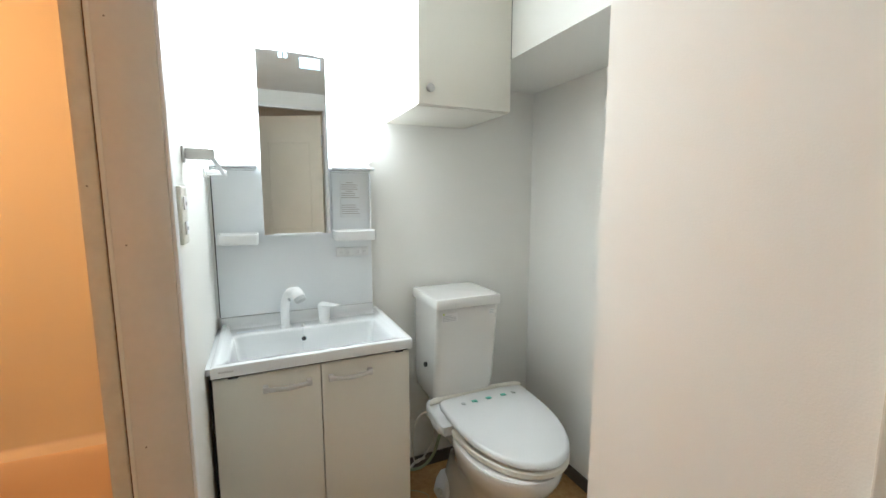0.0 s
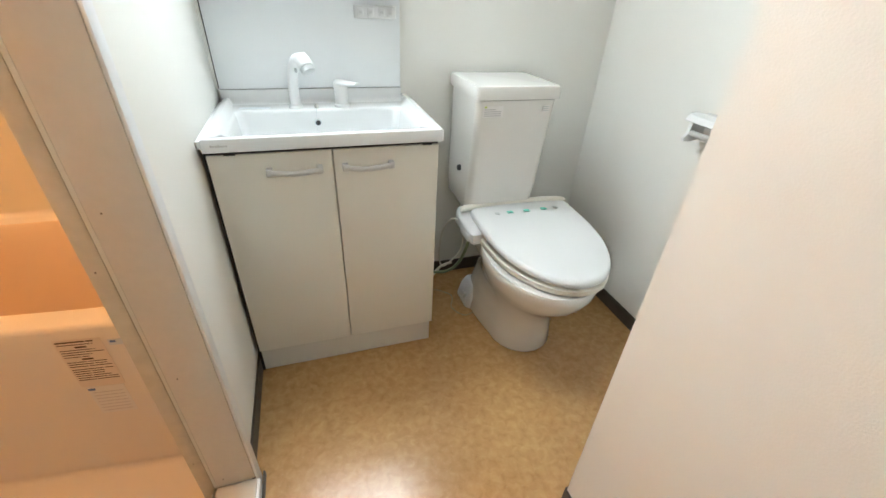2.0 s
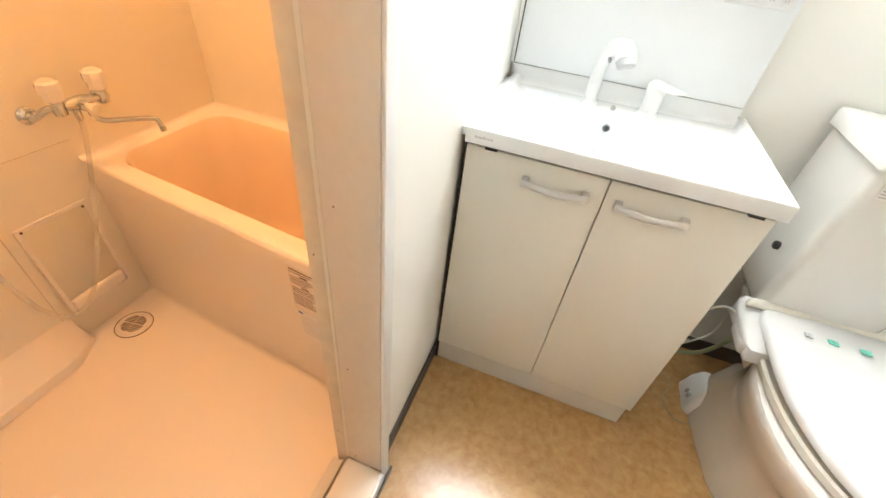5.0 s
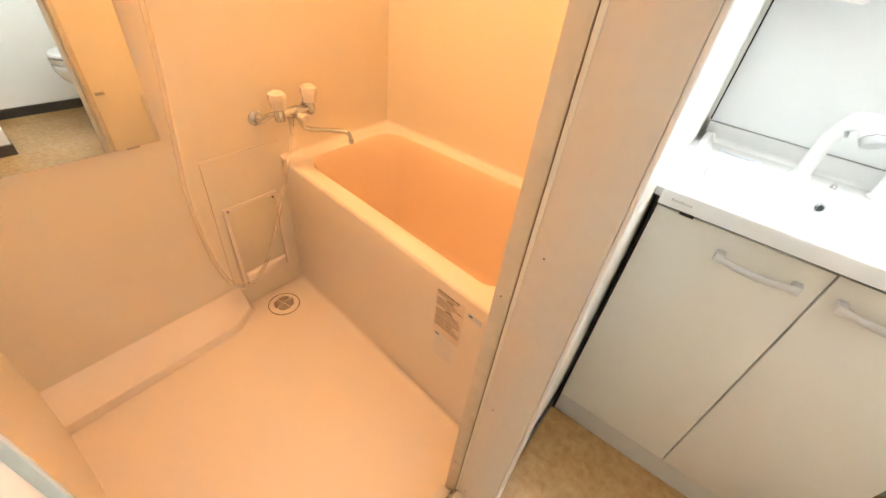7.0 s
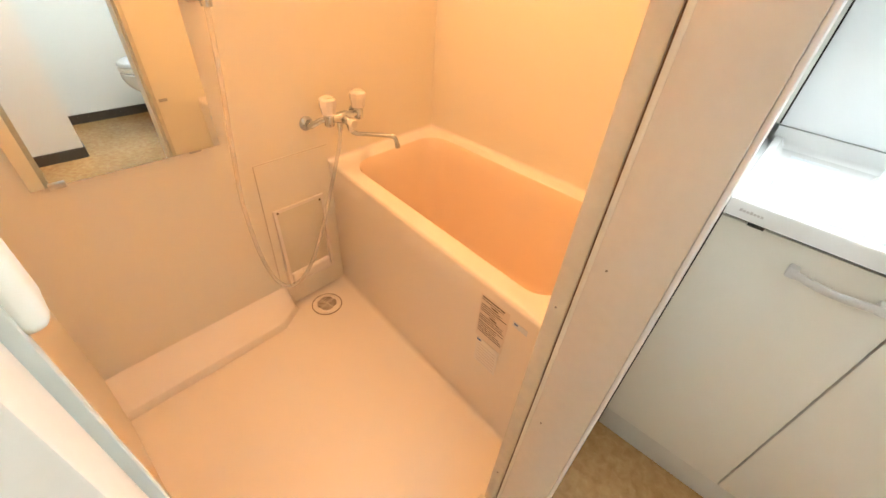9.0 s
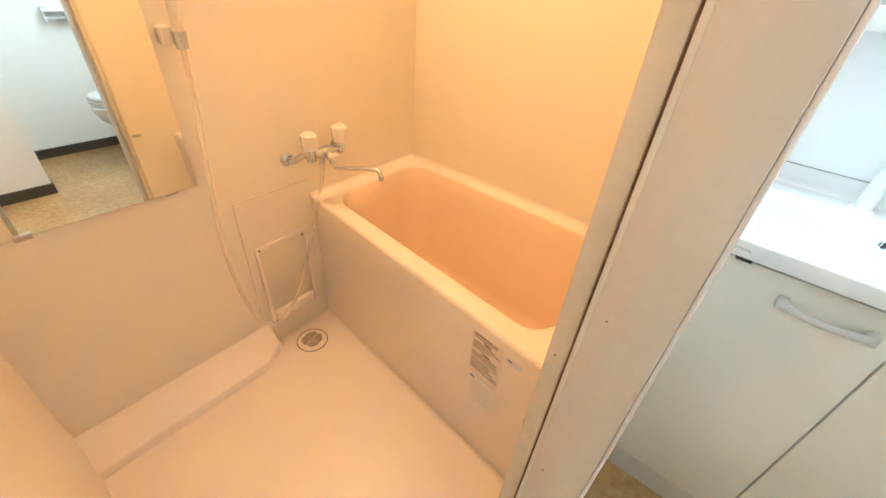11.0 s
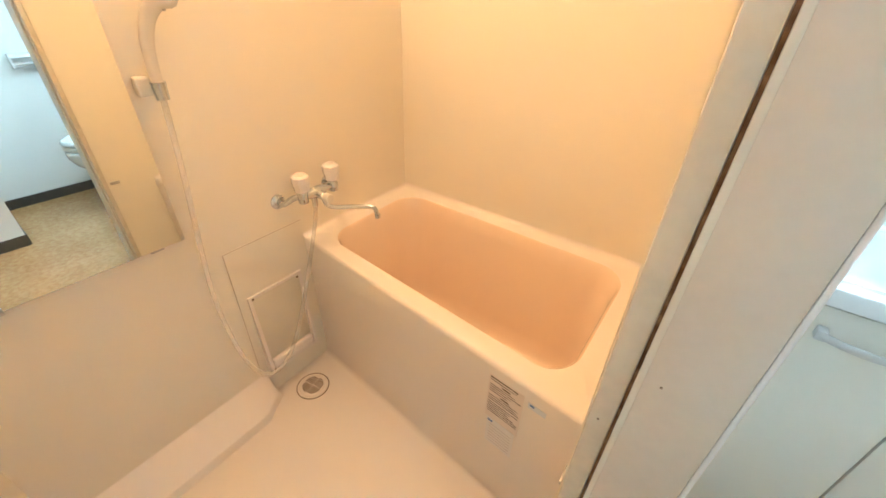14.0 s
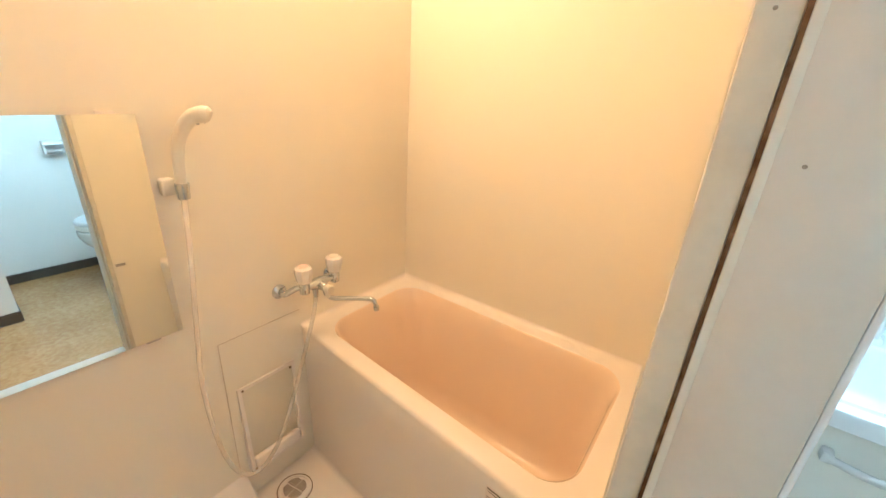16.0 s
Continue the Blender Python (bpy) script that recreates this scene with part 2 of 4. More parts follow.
structure("floor", box((WX - 0.02, DY - 0.1, -0.06), (EX + 0.1, NY + 0.1, 0)), M_FLOOR, "tan marbled vinyl sheet floor with a soft sheen")
structure("wall_north", box((WX - 0.06, NY, -0.06), (EX + 0.1, NY + 0.1, CZ)), M_PAPER, "white textured wallpaper wall behind the toilet")
structure("wall_east", box((EX, PY, -0.06), (EX + 0.1, NY, CZ)), M_PAPER, "white textured wallpaper wall beside the toilet")
structure("wall_west", box((WX - 0.072, JR + 0.03, -0.06), (WX, NY, CZ)), M_PAPER, "white textured wallpaper wall between bath and washroom")
structure("wall_west", box((WX - 0.072, DY, -0.06), (WX, 0.316, CZ)), M_PAPER, "white wallpaper wall before the bath opening")
structure("wall_west", box((WX - 0.072, 0.316, 1.93), (WX, JR + 0.03, CZ)), M_PAPER, "white wallpaper strip above the bath opening")
structure("wall_partition", box((PX, 0.10, 0), (EX + 0.1, PY, CZ)), M_PAPER, "textured wallpaper partition that closes the toilet corner")
structure("wall_partition", box((PX + 0.03, DY, 0), (EX + 0.1, 0.10, CZ)), M_PAPER, "wallpaper wall beside the entry")
structure("ceiling", box((WX - 0.08, DY, CZ), (EX + 0.1, NY + 0.1, CZ + 0.08)), M_CEIL, "plain white ceiling")
structure("wall_south", boxes([((WX, DY - 0.08, -0.06), (-0.10, DY, CZ)), ((0.545, DY - 0.08, -0.06), (EX + 0.1, DY, CZ)),
                               ((-0.10, DY - 0.08, 2.03), (0.545, DY, CZ))]), M_PAPER, "white wall round the entry door")
structure("soffit", box((0.8645, PY, 1.80), (EX, NY, CZ)), M_PAPER, "white boxed beam along the wall above the toilet")

BH = 0.06
structure("baseboard", box((0.442, NY - 0.007, 0), (EX, NY, BH)), M_BASE, "dark brown vinyl baseboard")
structure("baseboard", box((EX - 0.007, PY, 0), (EX, NY - 0.007, BH)), M_BASE, "dark brown vinyl baseboard")
structure("baseboard", box((WX, JR + 0.03, 0), (WX + 0.007, NY, BH)), M_BASE, "dark brown vinyl baseboard")
structure("baseboard", box((PX - 0.007, 0.20, 0), (PX, PY, BH)), M_BASE, "dark brown vinyl baseboard")
structure("baseboard", box((PX, PY, 0), (EX - 0.007, PY + 0.007, BH)), M_BASE, "dark brown vinyl baseboard")
structure("baseboard", box((WX, DY, 0), (WX + 0.007, 0.316, BH)), M_BASE, "dark brown vinyl baseboard")

# casing on the partition
structure("trim", boxes([((PX - 0.024, 0.145, 0), (PX, 0.195, 2.03)), ((PX - 0.012, 0.105, 0), (PX, 0.145, 2.03))], 0.003), M_FRAME, "cream door casing on the partition")

# hall behind the entry
structure("hall_floor", box((-1.2, -2.2, -0.06), (1.4, DY - 0.1, -0.002)), M_WOOD, "brown hall floor")
structure("hall_wall", boxes([((-1.25, -2.25, -0.06), (1.45, -2.2, 2.35)), ((-1.25, -2.2, -0.06), (-1.2, DY - 0.08, 2.35)),
                              ((1.4, -2.2, -0.06), (1.45, DY - 0.08, 2.35)), ((-1.2, DY - 0.09, CZ), (1.4, DY - 0.081, 2.35)),
                              ((-1.2, DY - 0.12, -0.06), (WX - 0.02, DY - 0.081, 2.35))]), M_PAPER, "plain hall walls")
structure("hall_ceiling", box((-1.25, -2.25, 2.35), (1.45, DY - 0.08, 2.4)), M_CEIL, "hall ceiling")
structure("door_frame", boxes([((-0.10, DY - 0.08, 0), (-0.075, DY + 0.012, 2.015)), ((0.520, DY - 0.08, 0), (0.5449, DY + 0.012, 2.015)),
                               ((-0.125, DY - 0.005, 2.0152), (0.570, DY + 0.012, 2.040))], 0.003), M_WHITE, "white entry door casing")


def entry_door():
    d = thing("entry_door", (0.515, DY - 0.09, 0), "open cream hall door with moulded panels, standing ajar", "door")
    m = Matrix.Translation((0.515, DY - 0.09, 0)) @ Matrix.Rotation(radians(-152), 4, "Z")
    bm = bmesh.new()
    add_box(bm, (0, -0.018, 0.01), (0.58, 0.018, 1.995), 0.003, 2, m)
    part("leaf", bm, M_DOOR, d)
    for z0, z1 in ((0.25, 0.85), (1.02, 1.78)):
        bm = bmesh.new()
        for s in (-1, 1):
            for a, b in (((0.10, z0), (0.115, z1)), ((0.465, z0), (0.48, z1)), ((0.115, z0), (0.465, z0 + 0.015)), ((0.115, z1 - 0.015), (0.465, z1))):
                add_box(bm, (a[0], min(s * 0.018, s * 0.025), a[1]), (b[0], max(s * 0.018, s * 0.025), b[1]), 0.002, 2, m)
        part("moulding", bm, M_DOOR, d)
    for z in (0.25, 1.74):
        part("hinge", boxes([((0.503, DY - 0.085, z), (0.519, DY - 0.060, z + 0.09))], 0.002), M_STEEL, d, "grey steel hinge")


entry_door()

# ---- bath door frame ----
def door_frame_bath():
    """The frame round the bath opening: casing, groove with rust, thin inner strip and sill."""
    t = thing("bath_door_frame", (-0.2, JR, 0), "cream bath door frame with a rusty groove and small screws", "door frame")
    for name, y, s in (("jamb", JR, 1), ("jamb", JL, -1)):
        lo, hi = sorted((y, y + s * 0.030))
        if s > 0:
            part("casing", box((-0.2490, lo, 0.055), (-0.1542, hi, 1.93), 0.003), M_FRAME, t)
            part("casing_lip", box((-0.2489, lo - 0.0008, 0.055), (-0.2415, lo + 0.002, 1.93), 0.0006), M_IVORY, t, "paler lip beside the groove")
            part("flange", box((-0.1540, lo + 0.002, 0.0), (-0.1480, hi + 0.004, 1.96), 0.002), M_WHITE, t)
        else:
            part("casing", box((-0.2585, 0.3165, 0.055), (-0.226, hi, 1.93), 0.001), M_FRAME, t)
        lo2, hi2 = sorted((y + s * 0.0075, y + s * 0.030))
        if s > 0:
            part("rusty_groove", box((-0.2529, lo2, 0.045), (-0.2491, hi2, 1.93)), M_RUST, t, "rust-stained groove")
        lo3, hi3 = sorted((y + (0.006 if s > 0 else 0.004), y + s * 0.030))
        part("inner_strip", box((-0.283 if s > 0 else -0.2660, lo3, -0.02), (-0.2530 if s > 0 else -0.2590, hi3, 1.93), 0.003 if s > 0 else 0.001), M_ALU if s > 0 else M_SASH, t)
    part("head", box((-0.287, JL - 0.03, 1.90), (-0.148, JR + 0.03, 1.93), 0.002), M_FRAME, t)
    part("sill", boxes([((-0.244, JL, -0.06), (-0.150, JR, 0.055)), ((-0.290, JL, -0.11), (-0.262, JR, 0.020)), ((-0.262, JL, -0.11), (-0.244, JR, 0.008))], 0.003), M_KICK, t)
    part("sill_track", boxes([((-0.262, JL, 0.008), (-0.259, JR, 0.030)), ((-0.250, JL, 0.008), (-0.247, JR, 0.040))]), M_ALU, t)
    part("sill_base", box((-0.150, JL, 0.0), (-0.143, JR, 0.050), 0.001), M_WHITE, t)
    part("sill_skirt", box((-0.143, JL - 0.03, 0.0), (-0.138, JR + 0.036, 0.022), 0.001), M_BASE, t, "dark vinyl strip under the sill")
    for x, y, zs in ((-0.223, JR, (0.085, 0.460, 0.834, 1.213, 1.590)), (-0.270, JR + 0.006, (0.165, 0.727, 1.315))):
        for z in zs:
            bm = bmesh.new()
            zz = z
            tube(bm, [(x, y + 0.003, zz), (x, y - 0.0008, zz), (x, y - 0.0016, zz)], [0.0016, 0.0016, 0.0009], 12)
            part("screw", bm, M_SCREW, t, "small screw head")
    return t


door_frame_bath()


def door_catch():
    t = thing("door_catch", (-0.272, JL, 1.05), "rounded ivory catch on the bath door frame", "door catch")
    part("catch_body", box((-0.284, JL + 0.0006, 1.060), (-0.2615, JL + 0.0105, 1.150), 0.0048, 5), M_IVORY, t)
    part("catch_plate", box((-0.2830, JL - 0.0025, 1.066), (-0.2620, JL + 0.0005, 1.19), 0.0), M_WHITE, t)


door_catch()


# ---- bath room shell ----
KNOWN = set(scene.objects)
structure("bath_floor", box((BW - 0.05, BS - 0.05, BF - 0.05), (BE + 0.03, BN + 0.05, BF)), M_FRP, "pale resin bath floor")
structure("bath_wall", box((BW - 0.05, BS - 0.05, BF), (BW, BN + 0.05, BC)), M_PANEL, "smooth cream bath wall panel")
structure("bath_wall", box((BW, BN, BF), (BE + 0.036, BN + 0.05, BC)), M_PANEL, "smooth cream bath wall panel over the tub")
structure("bath_wall", box((BE, JR + 0.03, BF), (BE + 0.036, BN, BC)), M_PANEL, "smooth cream bath wall panel")
structure("bath_wall", box((BW, BS - 0.05, BF), (BE + 0.036, BS, BC)), M_PANEL, "smooth cream bath wall panel")
structure("bath_wall", box((BE, BS, BF), (BE + 0.036, JL - 0.022, BC)), M_PANEL, "smooth cream bath wall panel beside the door")
structure("bath_wall", box((BE, JL - 0.022, 1.90), (BE + 0.036, JR + 0.03, BC)), M_PANEL, "cream bath wall panel above the door")
structure("bath_ceiling", box((BW - 0.05, BS - 0.05, BC), (BE + 0.036, BN + 0.05, BC + 0.04)), M_PANEL, "cream bath ceiling")


# ---- bath things ----
def front_y(x):
    """The tub's front face is set a little askew to the far wall."""
    return 1.187 - 0.108 * (x + 1.28)


def bathtub():
    t = thing("bathtub", (-0.8, 1.4, BF), "cream resin bathtub with rounded rim along the far bath wall", "bathtub")
    z = 0.458
    x0, x1 = BW - 0.001, BE + 0.001

    def skew(p):
        f = (BN - p.y) / (BN - 1.187)
        p.y += (front_y(p.x) - 1.187) * max(0.0, min(1.0, f))
        return p
    cx, w = (x0 + x1) / 2, x1 - x0
    yb, yf = BN - 0.002, 1.187
    cy, d = (yb + yf) / 2, yb - yf

    def ring(l, r, f, b, rad, zz):
        return [skew(p) for p in rrect((x0 + l + x1 - r) / 2, (yf + f + yb - b) / 2, w - l - r, d - f - b, rad, zz, 10)]
    bm = bmesh.new()
    loops = [ring(0.0, 0.0, 0.014, 0, 0.004, BF + 0.001), ring(0, 0, 0.010, 0, 0.004, -0.02), ring(0, 0, 0.004, 0, 0.004, 0.36),
             ring(0, 0, 0.0, 0, 0.004, z - 0.014), ring(0, 0, 0.003, 0, 0.006, z - 0.005), ring(0.002, 0.002, 0.010, 0.002, 0.01, z)]
    loops += [ring(0.055, 0.070, 0.052, 0.040, 0.09, z), ring(0.062, 0.077, 0.059, 0.045, 0.088, z - 0.003)]
    inner = [ring(0.062, 0.077, 0.059, 0.045, 0.088, z - 0.003),
              ring(0.068, 0.084, 0.066, 0.050, 0.086, z - 0.013), ring(0.078, 0.095, 0.072, 0.056, 0.085, z - 0.07),
              ring(0.115, 0.13, 0.088, 0.078, 0.085, 0.05), ring(0.13, 0.145, 0.10, 0.09, 0.085, 0.0), ring(0.17, 0.18, 0.13, 0.12, 0.07, -0.025),
              ring(0.30, 0.30, 0.18, 0.18, 0.02, -0.03)]
    loft(bm, loops, False, False)
    part("shell", bm, M_FRP, t)
    bm = bmesh.new()
    loft(bm, inner, False, True)
    part("basin", bm, M_TUB, t, "glossy inner basin, its peach tone deepened for bounced light")
    def cove(name, rows, label):
        """A concave fillet; each row is a start, an end and the two legs of the corner."""
        bm = bmesh.new()
        for a, b, u, v in rows:
            a, b, u, v = Vector(a), Vector(b), Vector(u), Vector(v)
            ends = []
            for p in (a, b):
                prof = [p + u * (1 - math.sin(k * math.pi / 12)) + v * (1 - math.cos(k * math.pi / 12)) for k in range(7)]
                ends.append([bm.verts.new(q) for q in prof + [p - u * 0.1 - v * 0.1]])
            for k in range(8):
                bm.faces.new((ends[0][k], ends[0][(k + 1) % 8], ends[1][(k + 1) % 8], ends[1][k]))
            bm.faces.new(ends[0][::-1])
            bm.faces.new(ends[1])
        part(name, bm, M_FRP, t, label)
    cove("wall_bead", [((x0, BN, z), (x1, BN, z), (0, -0.020, 0), (0, 0, 0.016)), ((BW, 1.190, z), (BW, BN, z), (0.018, 0, 0), (0, 0, 0.014)),
                       ((BE, 1.085, z), (BE, BN, z), (-0.018, 0, 0), (0, 0, 0.014))], "smooth fillet where the rim meets the wall")
    cove("foot_bead", [((BW, front_y(BW) + 0.013, BF), (BE, front_y(BE) + 0.013, BF), (0, -0.016, 0), (0, 0, 0.016))], "smooth fillet along the floor")
    return t


bathtub()


def front_quad(x0, x1, z0, z1, off):
    bm = bmesh.new()
    vs = []
    for dy in (0, -off):
        for x, z in ((x0, z0), (x1, z0), (x1, z1), (x0, z1)):
            zz = (z - BF) / 0.57
            vs.append(bm.verts.new((x, front_y(x) + 0.010 * max(0, 1 - zz) - 0.0 + dy - 0.0004, z)))
    for f in ((4, 5, 6, 7), (0, 1, 5, 4), (1, 2, 6, 5), (2, 3, 7, 6), (3, 0, 4, 7)):
        bm.faces.new([vs[i] for i in f])
    return bm


def tub_labels():
    rr = random.Random(5)
    a = thing("warning_label", (-0.48, front_y(-0.48), 0.34), "clear label with rows of brown print on the tub front", "label")
    part("sheet", front_quad(-0.530, -0.432, 0.258, 0.420, 0.0006), M_LABEL, a)
    z = 0.414
    for row in range(17):
        if row in (2, 7):
            part("print_line", front_quad(-0.492, -0.468, z - 0.005, z, 0.0011), M_INK, a, "short bold brown heading")
            z -= 0.0100
            continue
        h = 0.0038 if row == 0 else 0.0020
        right = -0.437 - (rr.random() ** 3 * 0.050)
        gap = -0.526 + 0.03 + 0.04 * rr.random()
        part("print_line", front_quad(-0.526, gap, z - h, z, 0.0011), M_INK, a)
        part("print_line", front_quad(gap + 0.003, max(right, gap + 0.006), z - h, z, 0.0011), M_INK, a)
        z -= h + (0.0055 if row != 10 else 0.0085)
    b = thing("notice_label", (-0.48, front_y(-0.48), 0.2), "pale lilac notice label with faint print on the tub front", "label")
    part("sheet", front_quad(-0.522, -0.438, 0.150, 0.255, 0.0006), M_LABELW, b)
    rows_ink = mat("ink_faint", (0.66, 0.63, 0.64), 0.6)
    for i in range(7):
        part("print_line", front_quad(-0.515, -0.446, 0.232 - i * 0.012, 0.2338 - i * 0.012, 0.0011), rows_ink, b)
    part("blue_mark", front_quad(-0.520, -0.505, 0.242, 0.249, 0.0011), M_BLUE, b)
    c = thing("maker_label", (-0.40, front_y(-0.40), 0.4), "small silver and blue label on the tub front", "label")
    part("sheet", front_quad(-0.420, -0.374, 0.392, 0.410, 0.0006), M_BLUEL, c)
    part("mark", front_quad(-0.416, -0.404, 0.4005, 0.4065, 0.0011), M_BLUE, c)


tub_labels()


def floor_ledge():
    bm = bmesh.new()
    prof = [(0.0, BF), (0.0, 0.002), (0.006, -0.005), (0.088, -0.072), (0.094, -0.077), (0.098, -0.088), (0.101, BF + 0.001)]
    ends = [(BS, 1.0, 1.0), (0.83, 1.0, 1.0), (0.86, 0.96, 1.0), (0.915, 0.62, 1.0), (0.935, 0.5, 0.85), (0.948, 0.42, 0.1)]
    rows = []
    for y, sx, sz in ends:
        rows.append([bm.verts.new((BW + 0.001 + x * sx, y, BF + (z - BF) * sz)) for x, z in prof])
    for a, b in zip(rows, rows[1:]):
        for i in range(len(prof) - 1):
            bm.faces.new((a[i], a[i + 1], b[i + 1], b[i]))
    bm.faces.new(rows[-1])
    bm.faces.new(rows[0][::-1])
    tagged(finish("floor_ledge", bm, M_FRP, True, None, "", 24), "raised sloping resin ledge of the bath floor along the wall", kind="structure")


floor_ledge()


def floor_drain():
    t = thing("floor_drain", (-1.232, 1.046, BF), "round cream floor drain with a slotted grate", "drain")
    c = Vector((-1.232, 1.046, BF))
    bm = bmesh.new()
    for r0, r1, z0, z1 in ((0.058, 0.050, 0.001, 0.004),):
        o = [[c + Vector((r * math.cos(a), r * math.sin(a), z)) for a in [2 * math.pi * k / 40 for k in range(40)]] for r, z in ((r0, z0), (r0 - 0.002, z1), (r1, z1), (r1 - 0.001, 0.0015))]
        loft(bm, o, True, True)
    part("rim", bm, M_FRP, t)
    part("outline_ring", ring_mesh(c + Vector((0, 0, 0.0012)), 0.060, 0.0015), M_RUST, t, "thin brown outline round the drain rim")
    bm = bmesh.new()
    lp = [[c + Vector((r * math.cos(2 * math.pi * k / 40), r * math.sin(2 * math.pi * k / 40), z)) for k in range(40)] for r, z in ((0.044, 0.0018), (0.044, 0.0045), (0.041, 0.0055))]
    loft(bm, lp, True, True)
    part("grate", bm, M_FRP, t)
    for q in range(4):
        for k in range(5):
            u = 0.0036 + k * 0.0070
            L = math.sqrt(0.0400 ** 2 - u * u) - 0.004
            bm = bmesh.new()
            m = Matrix.Translation(c + Vector((0, 0, 0.0058))) @ Matrix.Rotation(math.pi / 2 * q + 1.685, 4, "Z") @ Matrix.Translation((u, 0.003 + L / 2, 0))
            add_box(bm, (-0.0020, -L / 2, -0.0005), (0.0020, L / 2, 0.0004), 0, 1, m)
            part("slot", bm, M_SLOT, t)


def ring_mesh(c, r, rad, axis="Z", n=36):
    bm = bmesh.new()
    loops = []
    for k in range(n):
        a = 2 * math.pi * k / n
        u = Vector((math.cos(a), math.sin(a), 0))
        loops.append([c + u * (r + rad * math.cos(b)) + Vector((0, 0, rad * math.sin(b))) for b in [2 * math.pi * j / 6 for j in range(6)]])
    rows = [[bm.verts.new(p) for p in lp] for lp in loops]
    for i in range(n):
        a, b = rows[i], rows[(i + 1) % n]
        for j in range(6):
            bm.faces.new((a[j], a[(j + 1) % 6], b[(j + 1) % 6], b[j]))
    return bm


floor_drain()


def access_panel():
    """The proud cover beside the tub with the framed hatch low on it."""
    structure("apron_panel", box((BW, 0.917, -0.02), (BW + 0.0016, 1.19, 0.524), 0.0008), M_PANEL, "slightly raised cream cover panel beside the tub")
    structure("apron_seam", boxes([((BW, 0.9152, -0.02), (BW + 0.0020, 0.9169, 0.5258)), ((BW, 0.9170, 0.5241), (BW + 0.0020, 1.19, 0.5258))]), M_SEAM, "thin seam round the cover panel")
    t = thing("access_hatch", (BW, 1.05, 0.0), "framed inspection hatch with three screws low on the bath wall", "hatch")
    y0, y1 = 0.945, 1.148
    xt, xb = BW + 0.008, BW + 0.030

    def X(z):
        return xt + (xb - xt) * (0.345 - z) / 0.335
    bm = bmesh.new()
    z0, z1, f = 0.008, 0.345, 0.0115

    def bar(ya, za, yb, zb, yc, zc, yd, zd):
        vs = [(ya, za), (yb, zb), (yc, zc), (yd, zd)]
        out = [bm.verts.new((X(z), y, z)) for y, z in vs]
        inn = [bm.verts.new((BW + 0.002, y, z)) for y, z in vs]
        bm.faces.new(out)
        bm.faces.new(inn[::-1])
        for i in range(4):
            bm.faces.new((out[i], inn[i], inn[(i + 1) % 4], out[(i + 1) % 4]))
    bar(y0, z0, y1, z0, y1, z0 + f, y0, z0 + f)
    bar(y0, z1 - f, y1, z1 - f, y1, z1, y0, z1)
    bar(y0, z0 + f, y0 + f, z0 + f, y0 + f, z1 - f, y0, z1 - f)
    bar(y1 - f, z0 + f, y1, z0 + f, y1, z1 - f, y1 - f, z1 - f)
    part("hatch_frame", bm, M_FRP, t)
    part("hatch_panel", box((BW + 0.004, y0 + f - 0.001, z0 + f - 0.001), (BW + 0.008, y1 - f + 0.001, z1 - f + 0.001), 0.001), M_HATCH, t)
    part("hatch_shelf", box((BW + 0.0081, y0 + f + 0.002, z0 + 0.004), (BW + 0.028, y1 - f - 0.002, z0 + f + 0.040), 0.010, 4), M_FRP, t)
    for y, z in ((0.960, 0.335), (1.130, 0.326), (0.957, 0.022)):
        bm = bmesh.new()
        x = X(z)
        tube(bm, [(x - 0.002, y, z), (x + 0.001, y, z), (x + 0.002, y, z)], [0.004, 0.004, 0.002], 10)
        part("screw", bm, M_RUST, t, "dark screw")


access_panel()


def wall_catch():
    t = thing("wall_catch", (BE, 0.95, 0.49), "small dark metal catch on the cream bath wall", "catch")
    part("catch_plate", box((BE - 0.004, 0.920, 0.480), (BE - 0.0002, 0.955, 0.492), 0.001), M_STEEL, t)


wall_catch()


def bath_mirror():
    t = thing("bath_mirror", (BW, 0.6, 0.9), "frameless rectangular mirror held by clips on the bath wall", "mirror")
    y0, y1, z0, z1 = 0.415, 0.832, 0.632, 1.157
    bm = bmesh.new()
    vs = [bm.verts.new((BW + 0.002 + 0.022 * (y - y0) - 0.018 * (z - z1) + d, y, z)) for d in (0, 0.004) for y, z in ((y0, z0), (y1, z0), (y1, z1), (y0, z1))]
    for f in ((0, 3, 2, 1), (4, 5, 6, 7), (0, 1, 5, 4), (1, 2, 6, 5), (2, 3, 7, 6), (3, 0, 4, 7)):
        bm.faces.new([vs[k] for k in f])
    finish("glass", bm, M_BMIRROR, False, t)
    part("backing", box((BW, y0 + 0.002, z0 + 0.002), (BW + 0.0018, y1 - 0.002, z1 - 0.002)), M_INKG, t)
    for y, z in ((0.463, z0), (0.766, z0), (0.466, z1), (0.781, z1)):
        s = 1 if z == z1 else -1
        lo, hi = sorted((z - s * 0.008, z + s * 0.006))
        part("clip", box((BW + 0.0005, y - 0.016, lo), (BW + (0.0225 if s < 0 else 0.0135), y + 0.016, hi), 0.002), M_STEEL if s < 0 else M_FRP, t)


bath_mirror()


